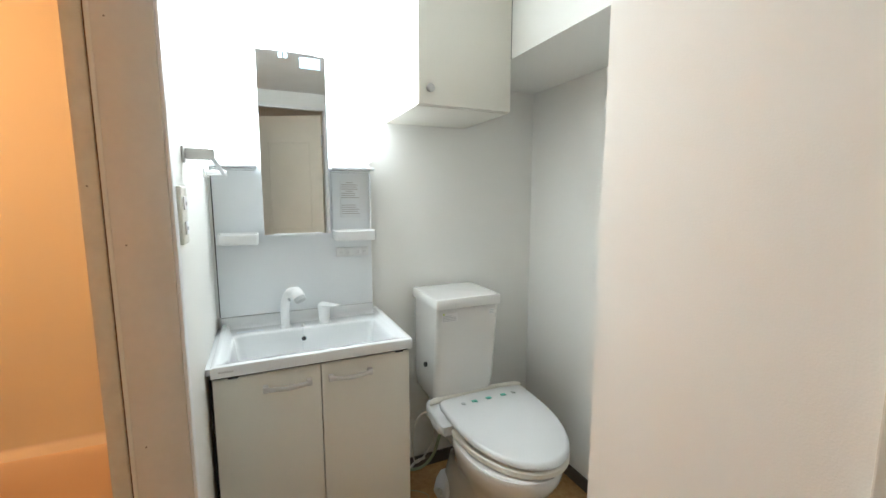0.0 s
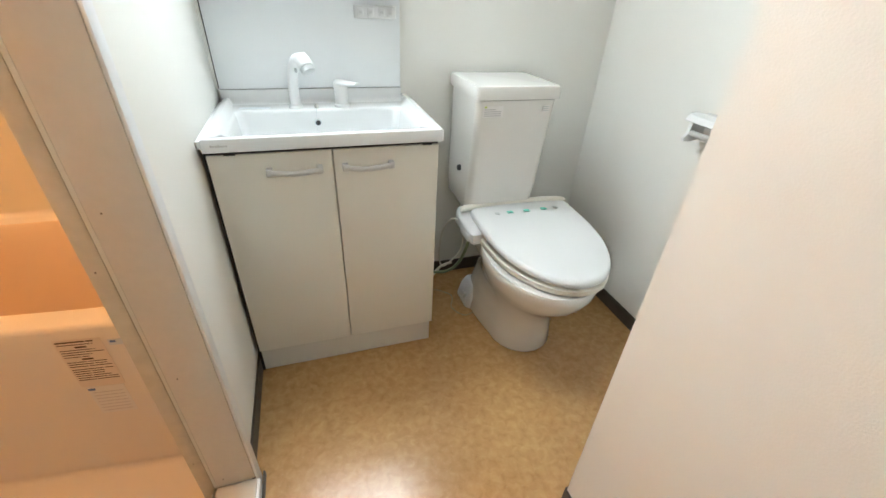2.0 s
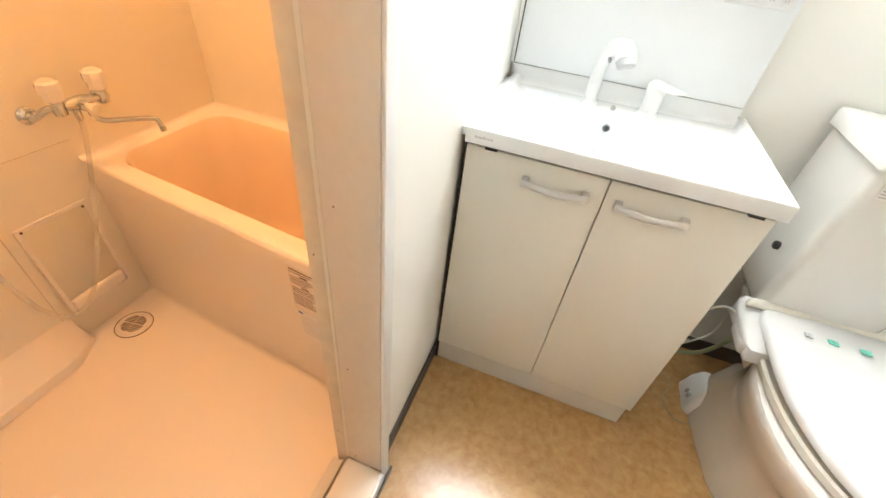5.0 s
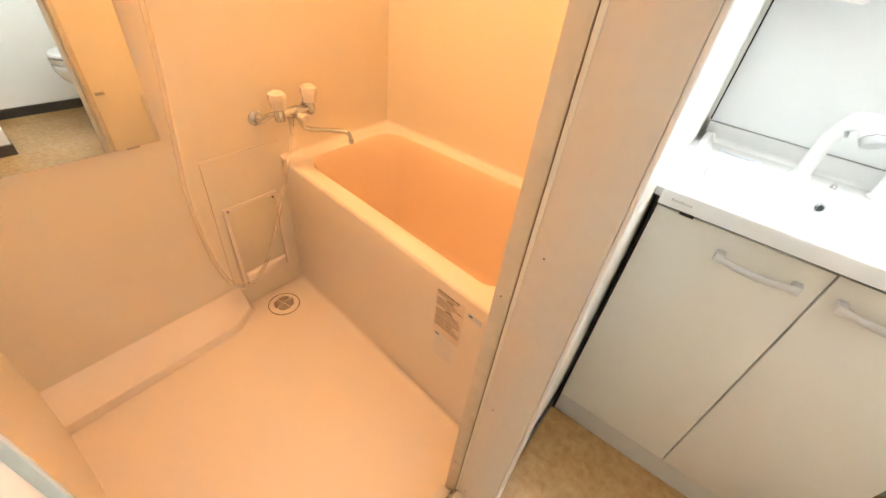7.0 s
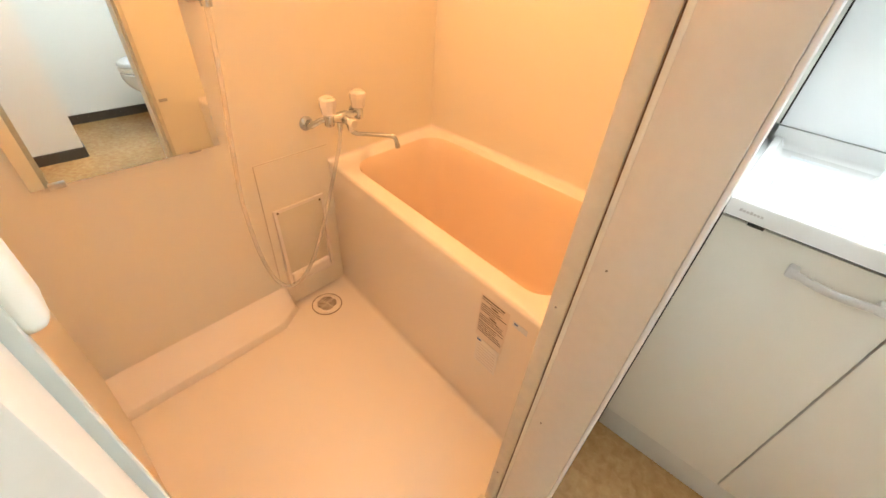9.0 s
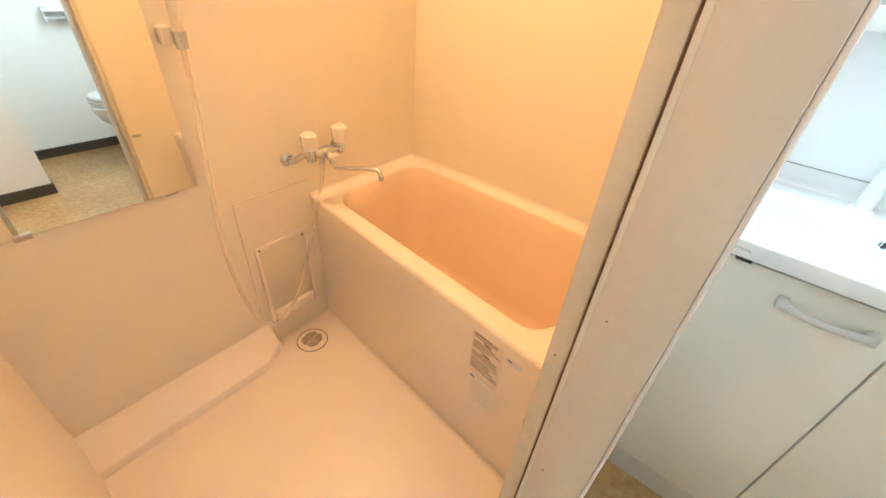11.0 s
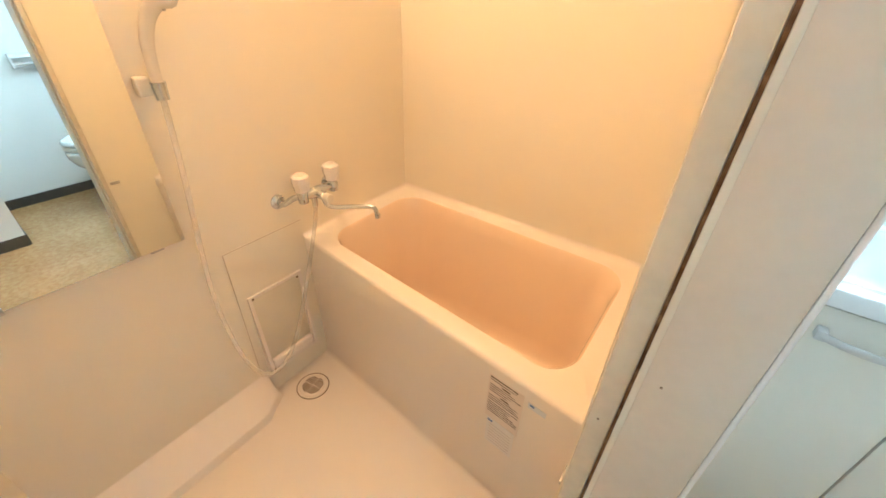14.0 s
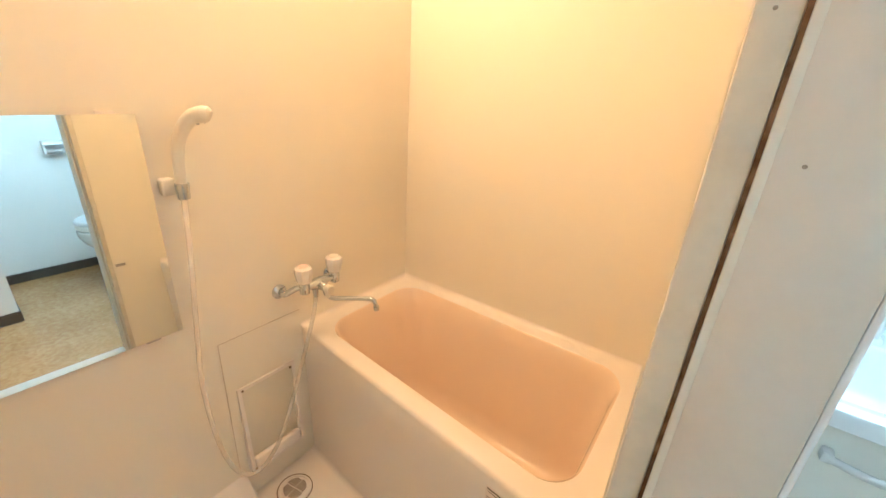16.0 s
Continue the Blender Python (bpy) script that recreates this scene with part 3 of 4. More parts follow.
def mixer_tap():
    t = thing("bath_mixer_tap", (BW, 1.2, 0.65), "chrome wall mixer tap with two clear knobs and a swan spout", "tap")
    zc = 0.640
    ya, yb = 1.123, 1.321
    for y in (ya, yb):
        bm = bmesh.new()
        tube(bm, [(BW, y, 0.618), (BW + 0.004, y, 0.618), (BW + 0.010, y, 0.618), (BW + 0.013, y, 0.618)], [0.024, 0.024, 0.017, 0.011], 24)
        part("flange", bm, M_CHROME, t)
        s = 1 if y == ya else -1
        bm = bmesh.new()
        tube(bm, smooth_path([(BW + 0.010, y, 0.618), (BW + 0.034, y, 0.620), (BW + 0.060, y + s * 0.018, 0.640), (BW + 0.074, y + s * 0.034, zc + 0.005)]), 0.0095, 14)
        part("leg", bm, M_CHROME, t)
        bm = bmesh.new()
        yk = y + s * 0.040
        xk = BW + 0.080
        tube(bm, [(xk, yk, zc - 0.018), (xk, yk, zc - 0.014), (xk, yk, zc + 0.014), (xk, yk, zc + 0.019), (xk, yk, zc + 0.0218)], [0.009, 0.0155, 0.0165, 0.014, 0.012], 20)
        part("valve_body", bm, M_CHROME, t)
        bm = bmesh.new()
        n = 24
        lp = []
        for r, z in ((0.018, 0.022), (0.0215, 0.025), (0.0225, 0.042), (0.0255, 0.050), (0.0262, 0.060), (0.0245, 0.070), (0.018, 0.075)):
            lp.append([Vector((xk + (r + 0.0020 * (k % 3 == 0)) * math.cos(2 * math.pi * k / n), yk + (r + 0.0020 * (k % 3 == 0)) * math.sin(2 * math.pi * k / n), zc + z)) for k in range(n)])
        loft(bm, lp)
        kn = part("knob", bm, M_CLEAR, t, "clear faceted acrylic knob")
        bm = bmesh.new()
        tube(bm, [(xk, yk, zc + 0.0751), (xk, yk, zc + 0.0772)], 0.0155, 20)
        part("knob_cap", bm, M_RED if y == ya else M_CREAM, kn)
    bm = bmesh.new()
    tube(bm, [(BW + 0.080, 1.155, zc + 0.002), (BW + 0.080, 1.175, zc + 0.004), (BW + 0.082, 1.20, zc + 0.004), (BW + 0.082, 1.228, zc + 0.004), (BW + 0.080, 1.25, zc + 0.004), (BW + 0.080, 1.27, zc + 0.002)], [0.010, 0.012, 0.018, 0.018, 0.012, 0.010], 18)
    part("body", bm, M_CHROME, t)
    bm = bmesh.new()
    tube(bm, [(BW + 0.085, 1.213, zc), (BW + 0.112, 1.215, zc - 0.002), (BW + 0.118, 1.215, zc - 0.003)], [0.014, 0.014, 0.011], 18)
    part("switch_body", bm, M_CHROME, t)
    bm = bmesh.new()
    tube(bm, [(BW + 0.118, 1.215, zc - 0.003), (BW + 0.136, 1.216, zc - 0.004), (BW + 0.142, 1.216, zc - 0.004)], [0.012, 0.016, 0.013], 18)
    add_box(bm, (BW + 0.122, 1.205, zc - 0.032), (BW + 0.136, 1.219, zc - 0.006), 0.004)
    part("switch_knob", bm, M_CREAM, t, "cream plastic diverter knob")
    bm = bmesh.new()
    tube(bm, smooth_path([(BW + 0.104, 1.218, zc - 0.008), (BW + 0.110, 1.222, zc - 0.032), (BW + 0.128, 1.235, zc - 0.044), (BW + 0.170, 1.262, zc - 0.040), (BW + 0.225, 1.292, zc - 0.034),
                          (BW + 0.243, 1.302, zc - 0.038), (BW + 0.250, 1.306, zc - 0.060)]), 0.0072, 14)
    part("spout", bm, M_CHROME, t)
    bm = bmesh.new()
    tube(bm, [(BW + 0.250, 1.306, zc - 0.058), (BW + 0.2505, 1.3063, zc - 0.070)], 0.0092, 14)
    part("spout_tip", bm, M_CHROME, t)
    bm = bmesh.new()
    tube(bm, [(BW + 0.086, 1.198, zc - 0.008), (BW + 0.086, 1.198, zc - 0.038)], [0.010, 0.009], 14)
    part("hose_nut", bm, M_CHROME, t)
    return t


mixer_tap()


def hand_shower():
    t = thing("hand_shower", (BW, 0.87, 1.0), "cream hand shower resting in a wall bracket with a long hose", "shower")
    part("bracket", box((BW, 0.850, 0.976), (BW + 0.026, 0.880, 1.016), 0.006, 3), M_CREAM, t)
    bm = bmesh.new()
    tube(bm, [(BW + 0.040, 0.886, 0.970), (BW + 0.040, 0.886, 1.006)], [0.0135, 0.0155], 18)
    part("bracket_ring", bm, M_CHROME, t, "chrome ring of the bracket")
    pts = smooth_path([(BW + 0.040, 0.886, 0.990), (BW + 0.040, 0.887, 1.04), (BW + 0.042, 0.892, 1.085), (BW + 0.050, 0.904, 1.125), (BW + 0.064, 0.922, 1.152), (BW + 0.080, 0.940, 1.160)])
    n = len(pts)
    pts += [pts[-1] + Vector((0.007, 0.008, 0.0005)), pts[-1] + Vector((0.011, 0.012, -0.001))]
    bm = bmesh.new()
    tube(bm, pts, [0.0115 + 0.0075 * (i / n) ** 1.6 for i in range(n)] + [0.0165, 0.008], 18)
    part("handle_grip", bm, M_CREAM, t)
    for d in (0.0, 0.016):
        bm = bmesh.new()
        a = Vector((BW + 0.072 + d * 0.6, 0.929 + d * 0.7, 1.1405 + d * 0.3))
        tube(bm, [a, a + Vector((0.002, 0.0, -0.003))], 0.003, 10)
        part("spray_dot", bm, M_INKG, t)
    hose = smooth_path([(BW + 0.040, 0.886, 0.972), (BW + 0.030, 0.878, 0.80), (BW + 0.022, 0.862, 0.60), (BW + 0.016, 0.852, 0.42), (BW + 0.020, 0.862, 0.22), (BW + 0.028, 0.888, 0.09),
                        (BW + 0.040, 0.925, 0.035), (BW + 0.056, 0.975, 0.045), (BW + 0.062, 1.040, 0.125), (BW + 0.064, 1.105, 0.27), (BW + 0.072, 1.155, 0.42), (BW + 0.083, 1.190, 0.55), (BW + 0.086, 1.198, 0.605)], 14)
    bm = bmesh.new()
    tube(bm, hose, [0.0066 + (0.0004 if i % 2 else 0) for i in range(len(hose))], 10)
    part("hose", bm, M_HOSE, t)


hand_shower()


def bath_lamp():
    y, z = 1.10, 1.96
    t = thing("bath_lamp", (BW, y, z), "warm glowing round lamp fixed high on the bath wall", "lamp")

    def disc(r, x):
        return [Vector((BW + x, y + r * math.cos(2 * math.pi * k / 28), z + r * math.sin(2 * math.pi * k / 28))) for k in range(28)]
    bm = bmesh.new()
    loft(bm, [disc(0.075, 0.001), disc(0.075, 0.018), disc(0.062, 0.026)])
    part("base", bm, M_WHITE, t)
    bm = bmesh.new()
    loft(bm, [disc(0.060, 0.0262), disc(0.078, 0.045), disc(0.080, 0.070), disc(0.062, 0.098), disc(0.030, 0.110)])
    part("globe", bm, M_LAMPB, t)


bath_lamp()


# the bath unit is a touch smaller than drawn above
UNIT = Matrix(((0.972, 0, 0, -0.0075), (0, 0.970, 0, 0.020), (0, 0, 0.983, 0.022), (0, 0, 0, 1)))
for ob in set(scene.objects) - KNOWN:
    if ob.type == "MESH":
        ob.data.transform(UNIT)

# ---- vanity ----
VX0, VX1, VY, VT = -0.158, 0.442, 1.262, 0.823
BY = 1.690


def vanity_base():
    t = thing("vanity_cabinet", (0.142, 1.5, 0), "cream two-door vanity cabinet under the washbasin", "cabinet")
    part("body", boxes([((VX0 + 0.001, 1.304, 0.10), (VX1 - 0.006, BY, 0.640)), ((VX0 + 0.001, 1.304, 0.6401), (VX0 + 0.016, BY, 0.782)), ((VX1 - 0.021, 1.304, 0.6401), (VX1 - 0.006, BY, 0.782)),
                        ((VX0 + 0.0161, 1.304, 0.6401), (VX1 - 0.0211, 1.318, 0.782))], 0.001), M_VAN, t)
    part("kick", box((VX0 + 0.001, 1.303, 0.0), (VX1 - 0.010, 1.60, 0.0995), 0.001), M_KICK, t)
    # near-black strip added as the shade line between counter and doors
    part("shadow_rail", box((VX0 + 0.003, 1.2885, 0.7765), (VX1 - 0.008, 1.3035, 0.7895)), M_DARK, t)
    part("side_gap", box((WX + 0.008, 1.300, 0.0), (VX0 + 0.0008, 1.31, 0.7868)), M_DARK, t, "dark gap beside the wall")
    mid = 0.1425
    for x0, x1, hx0, hx1 in ((VX0 + 0.001, mid - 0.0016, -0.027, 0.114), (mid + 0.0016, VX1 - 0.006, 0.164, 0.305)):
        d = part("door", box((x0, 1.285, 0.103), (x1, 1.3025, 0.7758), 0.0015), M_VAN, t)
        bm = bmesh.new()
        n = 14
        pts = []
        for k in range(n + 1):
            u = k / n
            pts.append((hx0 + 0.008 + (hx1 - hx0 - 0.016) * u, 1.268 - 0.006 * math.sin(math.pi * u), 0.729 - 0.004 * math.sin(math.pi * u)))
        loops = []
        for p in pts:
            p = Vector(p)
            loops.append([p + Vector((0, 0.0045 * math.cos(a), 0.0075 * math.sin(a))) for a in [2 * math.pi * j / 10 for j in range(10)]])
        loft(bm, loops)
        add_box(bm, (hx0, 1.264, 0.719), (hx0 + 0.016, 1.285, 0.739), 0.003)
        add_box(bm, (hx1 - 0.016, 1.264, 0.719), (hx1, 1.285, 0.739), 0.003)
        part("handle", bm, M_HANDLE, d, "satin grey bow handle")
    for x in (-0.115, 0.385):
        part("stay", box((x, 1.272, 0.7785), (x + 0.026, 1.30, 0.784)), M_BLACK, t)


vanity_base()


def basin_top():
    t = thing("washbasin", (0.142, 1.5, 0.8), "glossy white washbasin top with a wide rectangular bowl", "washbasin")
    bm = bmesh.new()
    x0, x1, y0, y1 = VX0, VX1, VY, BY

    def rc(l, r, f, b, rad, z):
        return rrect((x0 + l + x1 - r) / 2, (y0 + f + y1 - b) / 2, x1 - x0 - l - r, y1 - y0 - f - b, rad, z, 8)
    def dip(ring, low):
        for p in ring:
            u = max(0.0, min(1.0, (p.y - 1.50) / 0.10))
            p.z += (low - p.z) * u * u * (3 - 2 * u)
        return ring
    loops = [rc(0.02, 0.02, 0.02, 0.0, 0.002, 0.790), rc(0, 0, 0.0, 0, 0.003, 0.790), rc(0, 0, 0, 0, 0.004, VT - 0.004), rc(0.0015, 0.0015, 0.0015, 0.0, 0.005, VT - 0.001), rc(0.004, 0.004, 0.004, 0.0, 0.006, VT),
             rc(0.016, 0.016, 0.020, 0.0, 0.010, VT - 0.0005), dip(rc(0.026, 0.026, 0.032, 0.001, 0.012, VT - 0.005), 0.803),
             dip(rc(0.036, 0.044, 0.052, 0.079, 0.022, VT - 0.009), 0.802), dip(rc(0.040, 0.048, 0.057, 0.083, 0.022, VT - 0.014), 0.799),
             rc(0.043, 0.052, 0.062, 0.086, 0.024, VT - 0.032), rc(0.047, 0.056, 0.068, 0.0865, 0.024, VT - 0.06), rc(0.055, 0.066, 0.085, 0.092, 0.03, VT - 0.12), rc(0.085, 0.095, 0.13, 0.11, 0.04, VT - 0.138),
             rc(0.2, 0.2, 0.2, 0.17, 0.03, VT - 0.143)]
    loft(bm, loops, False, True)
    part("bowl", bm, M_COUNTER, t)
    part("upstand", box((x0 - 0.003, BY - 0.002, VT - 0.026), (0.416, BY + 0.002, 0.8475), 0.001, 2), M_COUNTER, t)
    bm = bmesh.new()
    rows = [[bm.verts.new((x, BY - 0.0022 - 0.013 * (1 - math.sin(a)), 0.8025 + 0.013 * (1 - math.cos(a)))) for x in (x0 + 0.022, x1 - 0.022)] for a in [math.pi / 2 * k / 6 for k in range(7)]]
    for p, q in zip(rows, rows[1:]):
        bm.faces.new((p[0], p[1], q[1], q[0]))
    part("cove", bm, M_COUNTER, t)
    part("side_filler", box((WX + 0.0005, 1.285, 0.793), (VX0 - 0.0004, BY - 0.003, 0.812), 0.001), M_COUNTER, t, "narrow white filler between counter and wall")
    part("back_fill", boxes([((x0 - 0.003, BY + 0.0025, 0.10), (0.416, NY - 0.001, 0.8473)), ((0.4162, BY + 0.0005, 0.10), (x1 - 0.002, NY - 0.001, VT - 0.001))]), M_COUNTER, t)
    bm = bmesh.new()
    yo = BY - 0.0862
    tube(bm, [(0.122, yo + 0.006, 0.760), (0.122, yo - 0.002, 0.760), (0.122, yo - 0.0035, 0.760)], [0.0105, 0.0105, 0.0085], 20)
    part("overflow_ring", bm, M_CHROME, t)
    bm = bmesh.new()
    tube(bm, [(0.122, yo - 0.0036, 0.760), (0.122, yo - 0.0042, 0.760)], 0.0078, 16)
    part("overflow_hole", bm, M_BLACK, t)
    bm = bmesh.new()
    tube(bm, [(0.122, 1.622, 0.801), (0.122, 1.622, 0.810), (0.122, 1.622, 0.814)], [0.007, 0.006, 0.003], 12)
    part("chain_stud", bm, M_STEEL, t)
    bm = bmesh.new()
    for p in smooth_path([(0.122, 1.618, 0.811), (0.121, 1.608, 0.806), (0.119, 1.600, 0.775), (0.116, 1.592, 0.735), (0.120, 1.56, 0.69), (0.13, 1.52, 0.674)], 9):
        bmesh.ops.create_icosphere(bm, subdivisions=1, radius=0.0014, matrix=Matrix.Translation(p))
    part("ball_chain", bm, M_CHROME, t)
    bm = bmesh.new()
    tube(bm, [(0.135, 1.47, 0.671), (0.135, 1.47, 0.678), (0.135, 1.47, 0.684)], [0.022, 0.021, 0.010], 20)
    part("plug", bm, M_BLACK, t)
    part("maker_plate", boxes([((-0.137 + 0.0055 * k, VY - 0.0006, 0.8035), (-0.137 + 0.0055 * k + 0.0042, VY + 0.001, 0.8075 + 0.0015 * (k in (0, 3)))) for k in range(7)]), M_INKG, t, "small grey maker plate")
    part("caution_sheet", box((-0.108, 1.622, 0.8035), (-0.018, 1.642, 0.8042)), M_BLUEL, t, "thin pale label on the basin ledge")


basin_top()


def basin_taps():
    t = thing("washbasin_tap", (0.045, 1.63, 0.803), "white pull-out shower tap curving over the basin", "tap")
    bm = bmesh.new()
    z0 = 0.802
    tube(bm, [(0.048, 1.632, z0), (0.048, 1.632, z0 + 0.006), (0.048, 1.632, z0 + 0.012)], [0.023, 0.022, 0.018], 20)
    part("base", bm, M_WHITE, t)
    pts = smooth_path([(0.048, 1.632, z0 + 0.01), (0.048, 1.630, 0.87), (0.052, 1.620, 0.915), (0.062, 1.597, 0.950), (0.074, 1.568, 0.965), (0.088, 1.540, 0.962)])
    n = len(pts)
    bm = bmesh.new()
    tube(bm, pts, [0.0155 + 0.007 * max(0, (i / n) - 0.45) for i in range(n)], 18)
    part("spout", bm, M_WHITE, t)
    a, d = Vector((0.088, 1.540, 0.960)), Vector((0.35, -0.55, -0.75)).normalized()
    bm = bmesh.new()
    tube(bm, [a - d * 0.026, a - d * 0.022, a - d * 0.008, a + d * 0.014, a + d * 0.016], [0.012, 0.018, 0.0215, 0.0225, 0.021], 20)
    part("spray_head", bm, M_WHITE, t)
    bm = bmesh.new()
    tube(bm, [a + d * 0.0162, a + d * 0.018, a + d * 0.032, a + d * 0.034], [0.018, 0.0215, 0.0195, 0.016], 20)
    part("spray_face", bm, M_SPRAY, t, "grey spray face")
    bm = bmesh.new()
    tube(bm, [(0.062, 1.583, 0.934), (0.064, 1.574, 0.927)], [0.0045, 0.0035], 10)
    part("button", bm, M_SPRAY, t)
    u = thing("mixer_lever", (0.195, 1.64, 0.803), "white single-lever mixer beside the basin tap", "tap")
    bm = bmesh.new()
    tube(bm, [(0.195, 1.636, z0), (0.195, 1.636, z0 + 0.006), (0.195, 1.636, z0 + 0.01), (0.195, 1.636, z0 + 0.058)], [0.025, 0.025, 0.0205, 0.0215], 20)
    part("body", bm, M_WHITE, u)
    bm = bmesh.new()
    tube(bm, [(0.195, 1.636, z0 + 0.0585), (0.195, 1.636, z0 + 0.072), (0.196, 1.635, z0 + 0.080)], [0.0235, 0.0235, 0.017], 20)
    lp = []
    for k, (x, y, w, h) in enumerate(((0.195, 1.632, 0.040, 0.018), (0.212, 1.609, 0.038, 0.016), (0.230, 1.586, 0.036, 0.011), (0.240, 1.573, 0.026, 0.006))):
        d = Vector((0.6, -0.8, 0))
        s = Vector((0.8, 0.6, 0))
        c = Vector((x, y, z0 + 0.074 + 0.002 * k))
        lp.append([c + s * (w / 2 * math.cos(a)) + Vector((0, 0, h / 2 * math.sin(a))) for a in [2 * math.pi * j / 12 for j in range(12)]])
    loft(bm, lp)
    part("lever", bm, M_WHITE, u)
    bend = Matrix.Translation((0.060, 1.63, 0.80)) @ Matrix.Diagonal((1.0, 1.0, 0.93, 1)) @ Matrix.Translation((-0.048, -1.63, -0.80))
    for ob in t.children:
        ob.data.transform(bend)
    for ob in u.children:
        ob.data.transform(Matrix.Translation((0.010, 0.0, 0.0)))


basin_taps()


def vanity_mirror():
    t = thing("mirror_cabinet", (0.115, 1.65, 1.4), "white vanity back unit with a narrow mirror, shelves and lit sides", "mirror cabinet")
    X0, X1 = -0.161, 0.415
    part("wall_filler", box((WX + 0.0005, 1.692, 0.8495), (X0 - 0.0040, NY - 0.001, 1.93)), M_PAPER, t)
    part("wall_gap", box((X0 - 0.0038, 1.700, 0.8495), (X0 - 0.0003, NY - 0.001, 1.93)), M_DARK, t, "dark gap beside the wall")
    part("back_panel", box((X0, 1.690, 0.8495), (X1, NY - 0.001, 1.93), 0.001), M_GLOSSW, t)
    mx0, mx1 = 0.004, 0.236
    part("mirror_body", box((mx0 - 0.002, 1.606, 1.160), (mx1 + 0.002, 1.6898, 1.83), 0.002, 2), M_GLOSSW, t)
    part("mirror_glass", box((mx0, 1.6, 1.162), (mx1, 1.6058, 1.800), 0.0006, 1), M_MIRROR, t)
    part("mirror_lip", box((mx0 + 0.030, 1.597, 1.157), (mx1 - 0.030, 1.6058, 1.166), 0.001), M_WHITE, t)
    part("mirror_lip", box((mx0 + 0.036, 1.597, 1.801), (mx1 - 0.036, 1.6058, 1.812), 0.001), M_WHITE, t)
    for x0, x1 in ((X0 + 0.001, mx0 - 0.014), (mx1 + 0.014, X1)):
        part("side_shelf", box((x0, 1.606, 1.402), (x1, 1.6898, 1.413), 0.004, 3), M_GLOSSW, t)
        part("niche_lip", box((x0 + 0.004, 1.672, 1.394), (x1 - 0.004, 1.6898, 1.4018), 0.003, 2), M_GLOSSW, t)
        part("light_panel", box((x0 + 0.002, 1.640, 1.436), (x1 - 0.002, 1.6898, 1.80), 0.008, 3), M_LAMPS, t, "glowing white diffuser beside the mirror")
        # tray
        bm = bmesh.new()
        a0, a1 = x0 + (0.012 if x0 < 0 else 0.004), x1 - (0.006 if x0 < 0 else 0)
        cx, w = (a0 + a1) / 2, a1 - a0
        cy, d = 1.644, 0.088
        loft(bm, [rrect(cx, cy, w - 0.010, d - 0.006, 0.010, 1.128), rrect(cx, cy, w, d, 0.012, 1.134), rrect(cx, cy, w, d, 0.012, 1.165), rrect(cx, cy, w - 0.005, d - 0.005, 0.010, 1.167),
                  rrect(cx, cy, w - 0.010, d - 0.010, 0.010, 1.163), rrect(cx, cy, w - 0.012, d - 0.012, 0.009, 1.138), rrect(cx, cy, w - 0.03, d - 0.03, 0.004, 1.136)])
        part("tray", bm, M_WHITE, t, "small white tray")
    for a, b, y in ((mx1 + 0.020, mx1 + 0.024, 1.680), (X1 - 0.006, X1, 1.676)):
        part("side_frame", box((a, y, 1.17), (b, 1.6898, 1.39), 0.002), M_GLOSSW, t)
    part("lamp_cover", box((X0 + 0.01, 1.52, 1.838), (X1 - 0.005, 1.6898, 1.925), 0.02, 4), M_LAMP, t, "long glowing white lamp cover above the mirror")
    part("instruction_sheet", box((0.292, 1.6885, 1.215), (0.372, 1.6897, 1.365)), M_GLOSSW, t, "clear sheet of small grey print")
    rr = random.Random(3)
    for i in range(13):
        z = 1.357 - i * 0.0085 - (0.022 if i > 7 else 0)
        w = 0.055 + 0.02 * rr.random()
        x = 0.296 if i not in (0, 4) else 0.315
        part("print_line", box((x, 1.6878, z - 0.0032), (min(0.368, x + (w if i not in (0, 4) else 0.028)), 1.6884, z)), M_INKG, t)
    part("sticker", box((0.147, 1.5992, 1.752), (0.218, 1.59995, 1.790)), M_STICK, t, "pale blue sticker on the mirror")
    part("sticker", boxes([((0.078, 1.5992, 1.780), (0.090, 1.59995, 1.798)), ((0.095, 1.5992, 1.780), (0.108, 1.59995, 1.798))]), M_STICK, t, "small white sticker on the mirror")


vanity_mirror()


def socket_plate():
    t = thing("power_socket", (0.333, 1.69, 1.07), "white double socket and switch plate on the vanity back", "socket")
    part("plate", box((0.268, 1.682, 1.055), (0.400, 1.6899, 1.092), 0.003, 3), M_WHITE, t)
    for x in (0.278, 0.310, 0.345, 0.372):
        part("module", box((x, 1.6795, 1.062), (x + 0.020, 1.6821, 1.085), 0.0015), M_WHITE, t)
        part("slot", boxes([((x + 0.006, 1.6790, 1.069), (x + 0.0075, 1.6796, 1.078)), ((x + 0.012, 1.6790, 1.069), (x + 0.0135, 1.6796, 1.078))]), M_INKG, t)


socket_plate()


def wall_switch():
    t = thing("wall_switch", (WX, 1.065, 1.26), "ivory double wall switch plate", "switch")
    part("plate", box((WX, 1.066, 1.190), (WX + 0.010, 1.140, 1.322), 0.004, 3), M_IVORY, t)
    for z in (1.212, 1.268):
        part("rocker", box((WX + 0.0101, 1.086, z), (WX + 0.0135, 1.120, z + 0.030), 0.0015), M_WHITE, t)
        part("mark", box((WX + 0.0136, 1.093, z + 0.010), (WX + 0.0142, 1.113, z + 0.018)), M_INKG, t)


wall_switch()


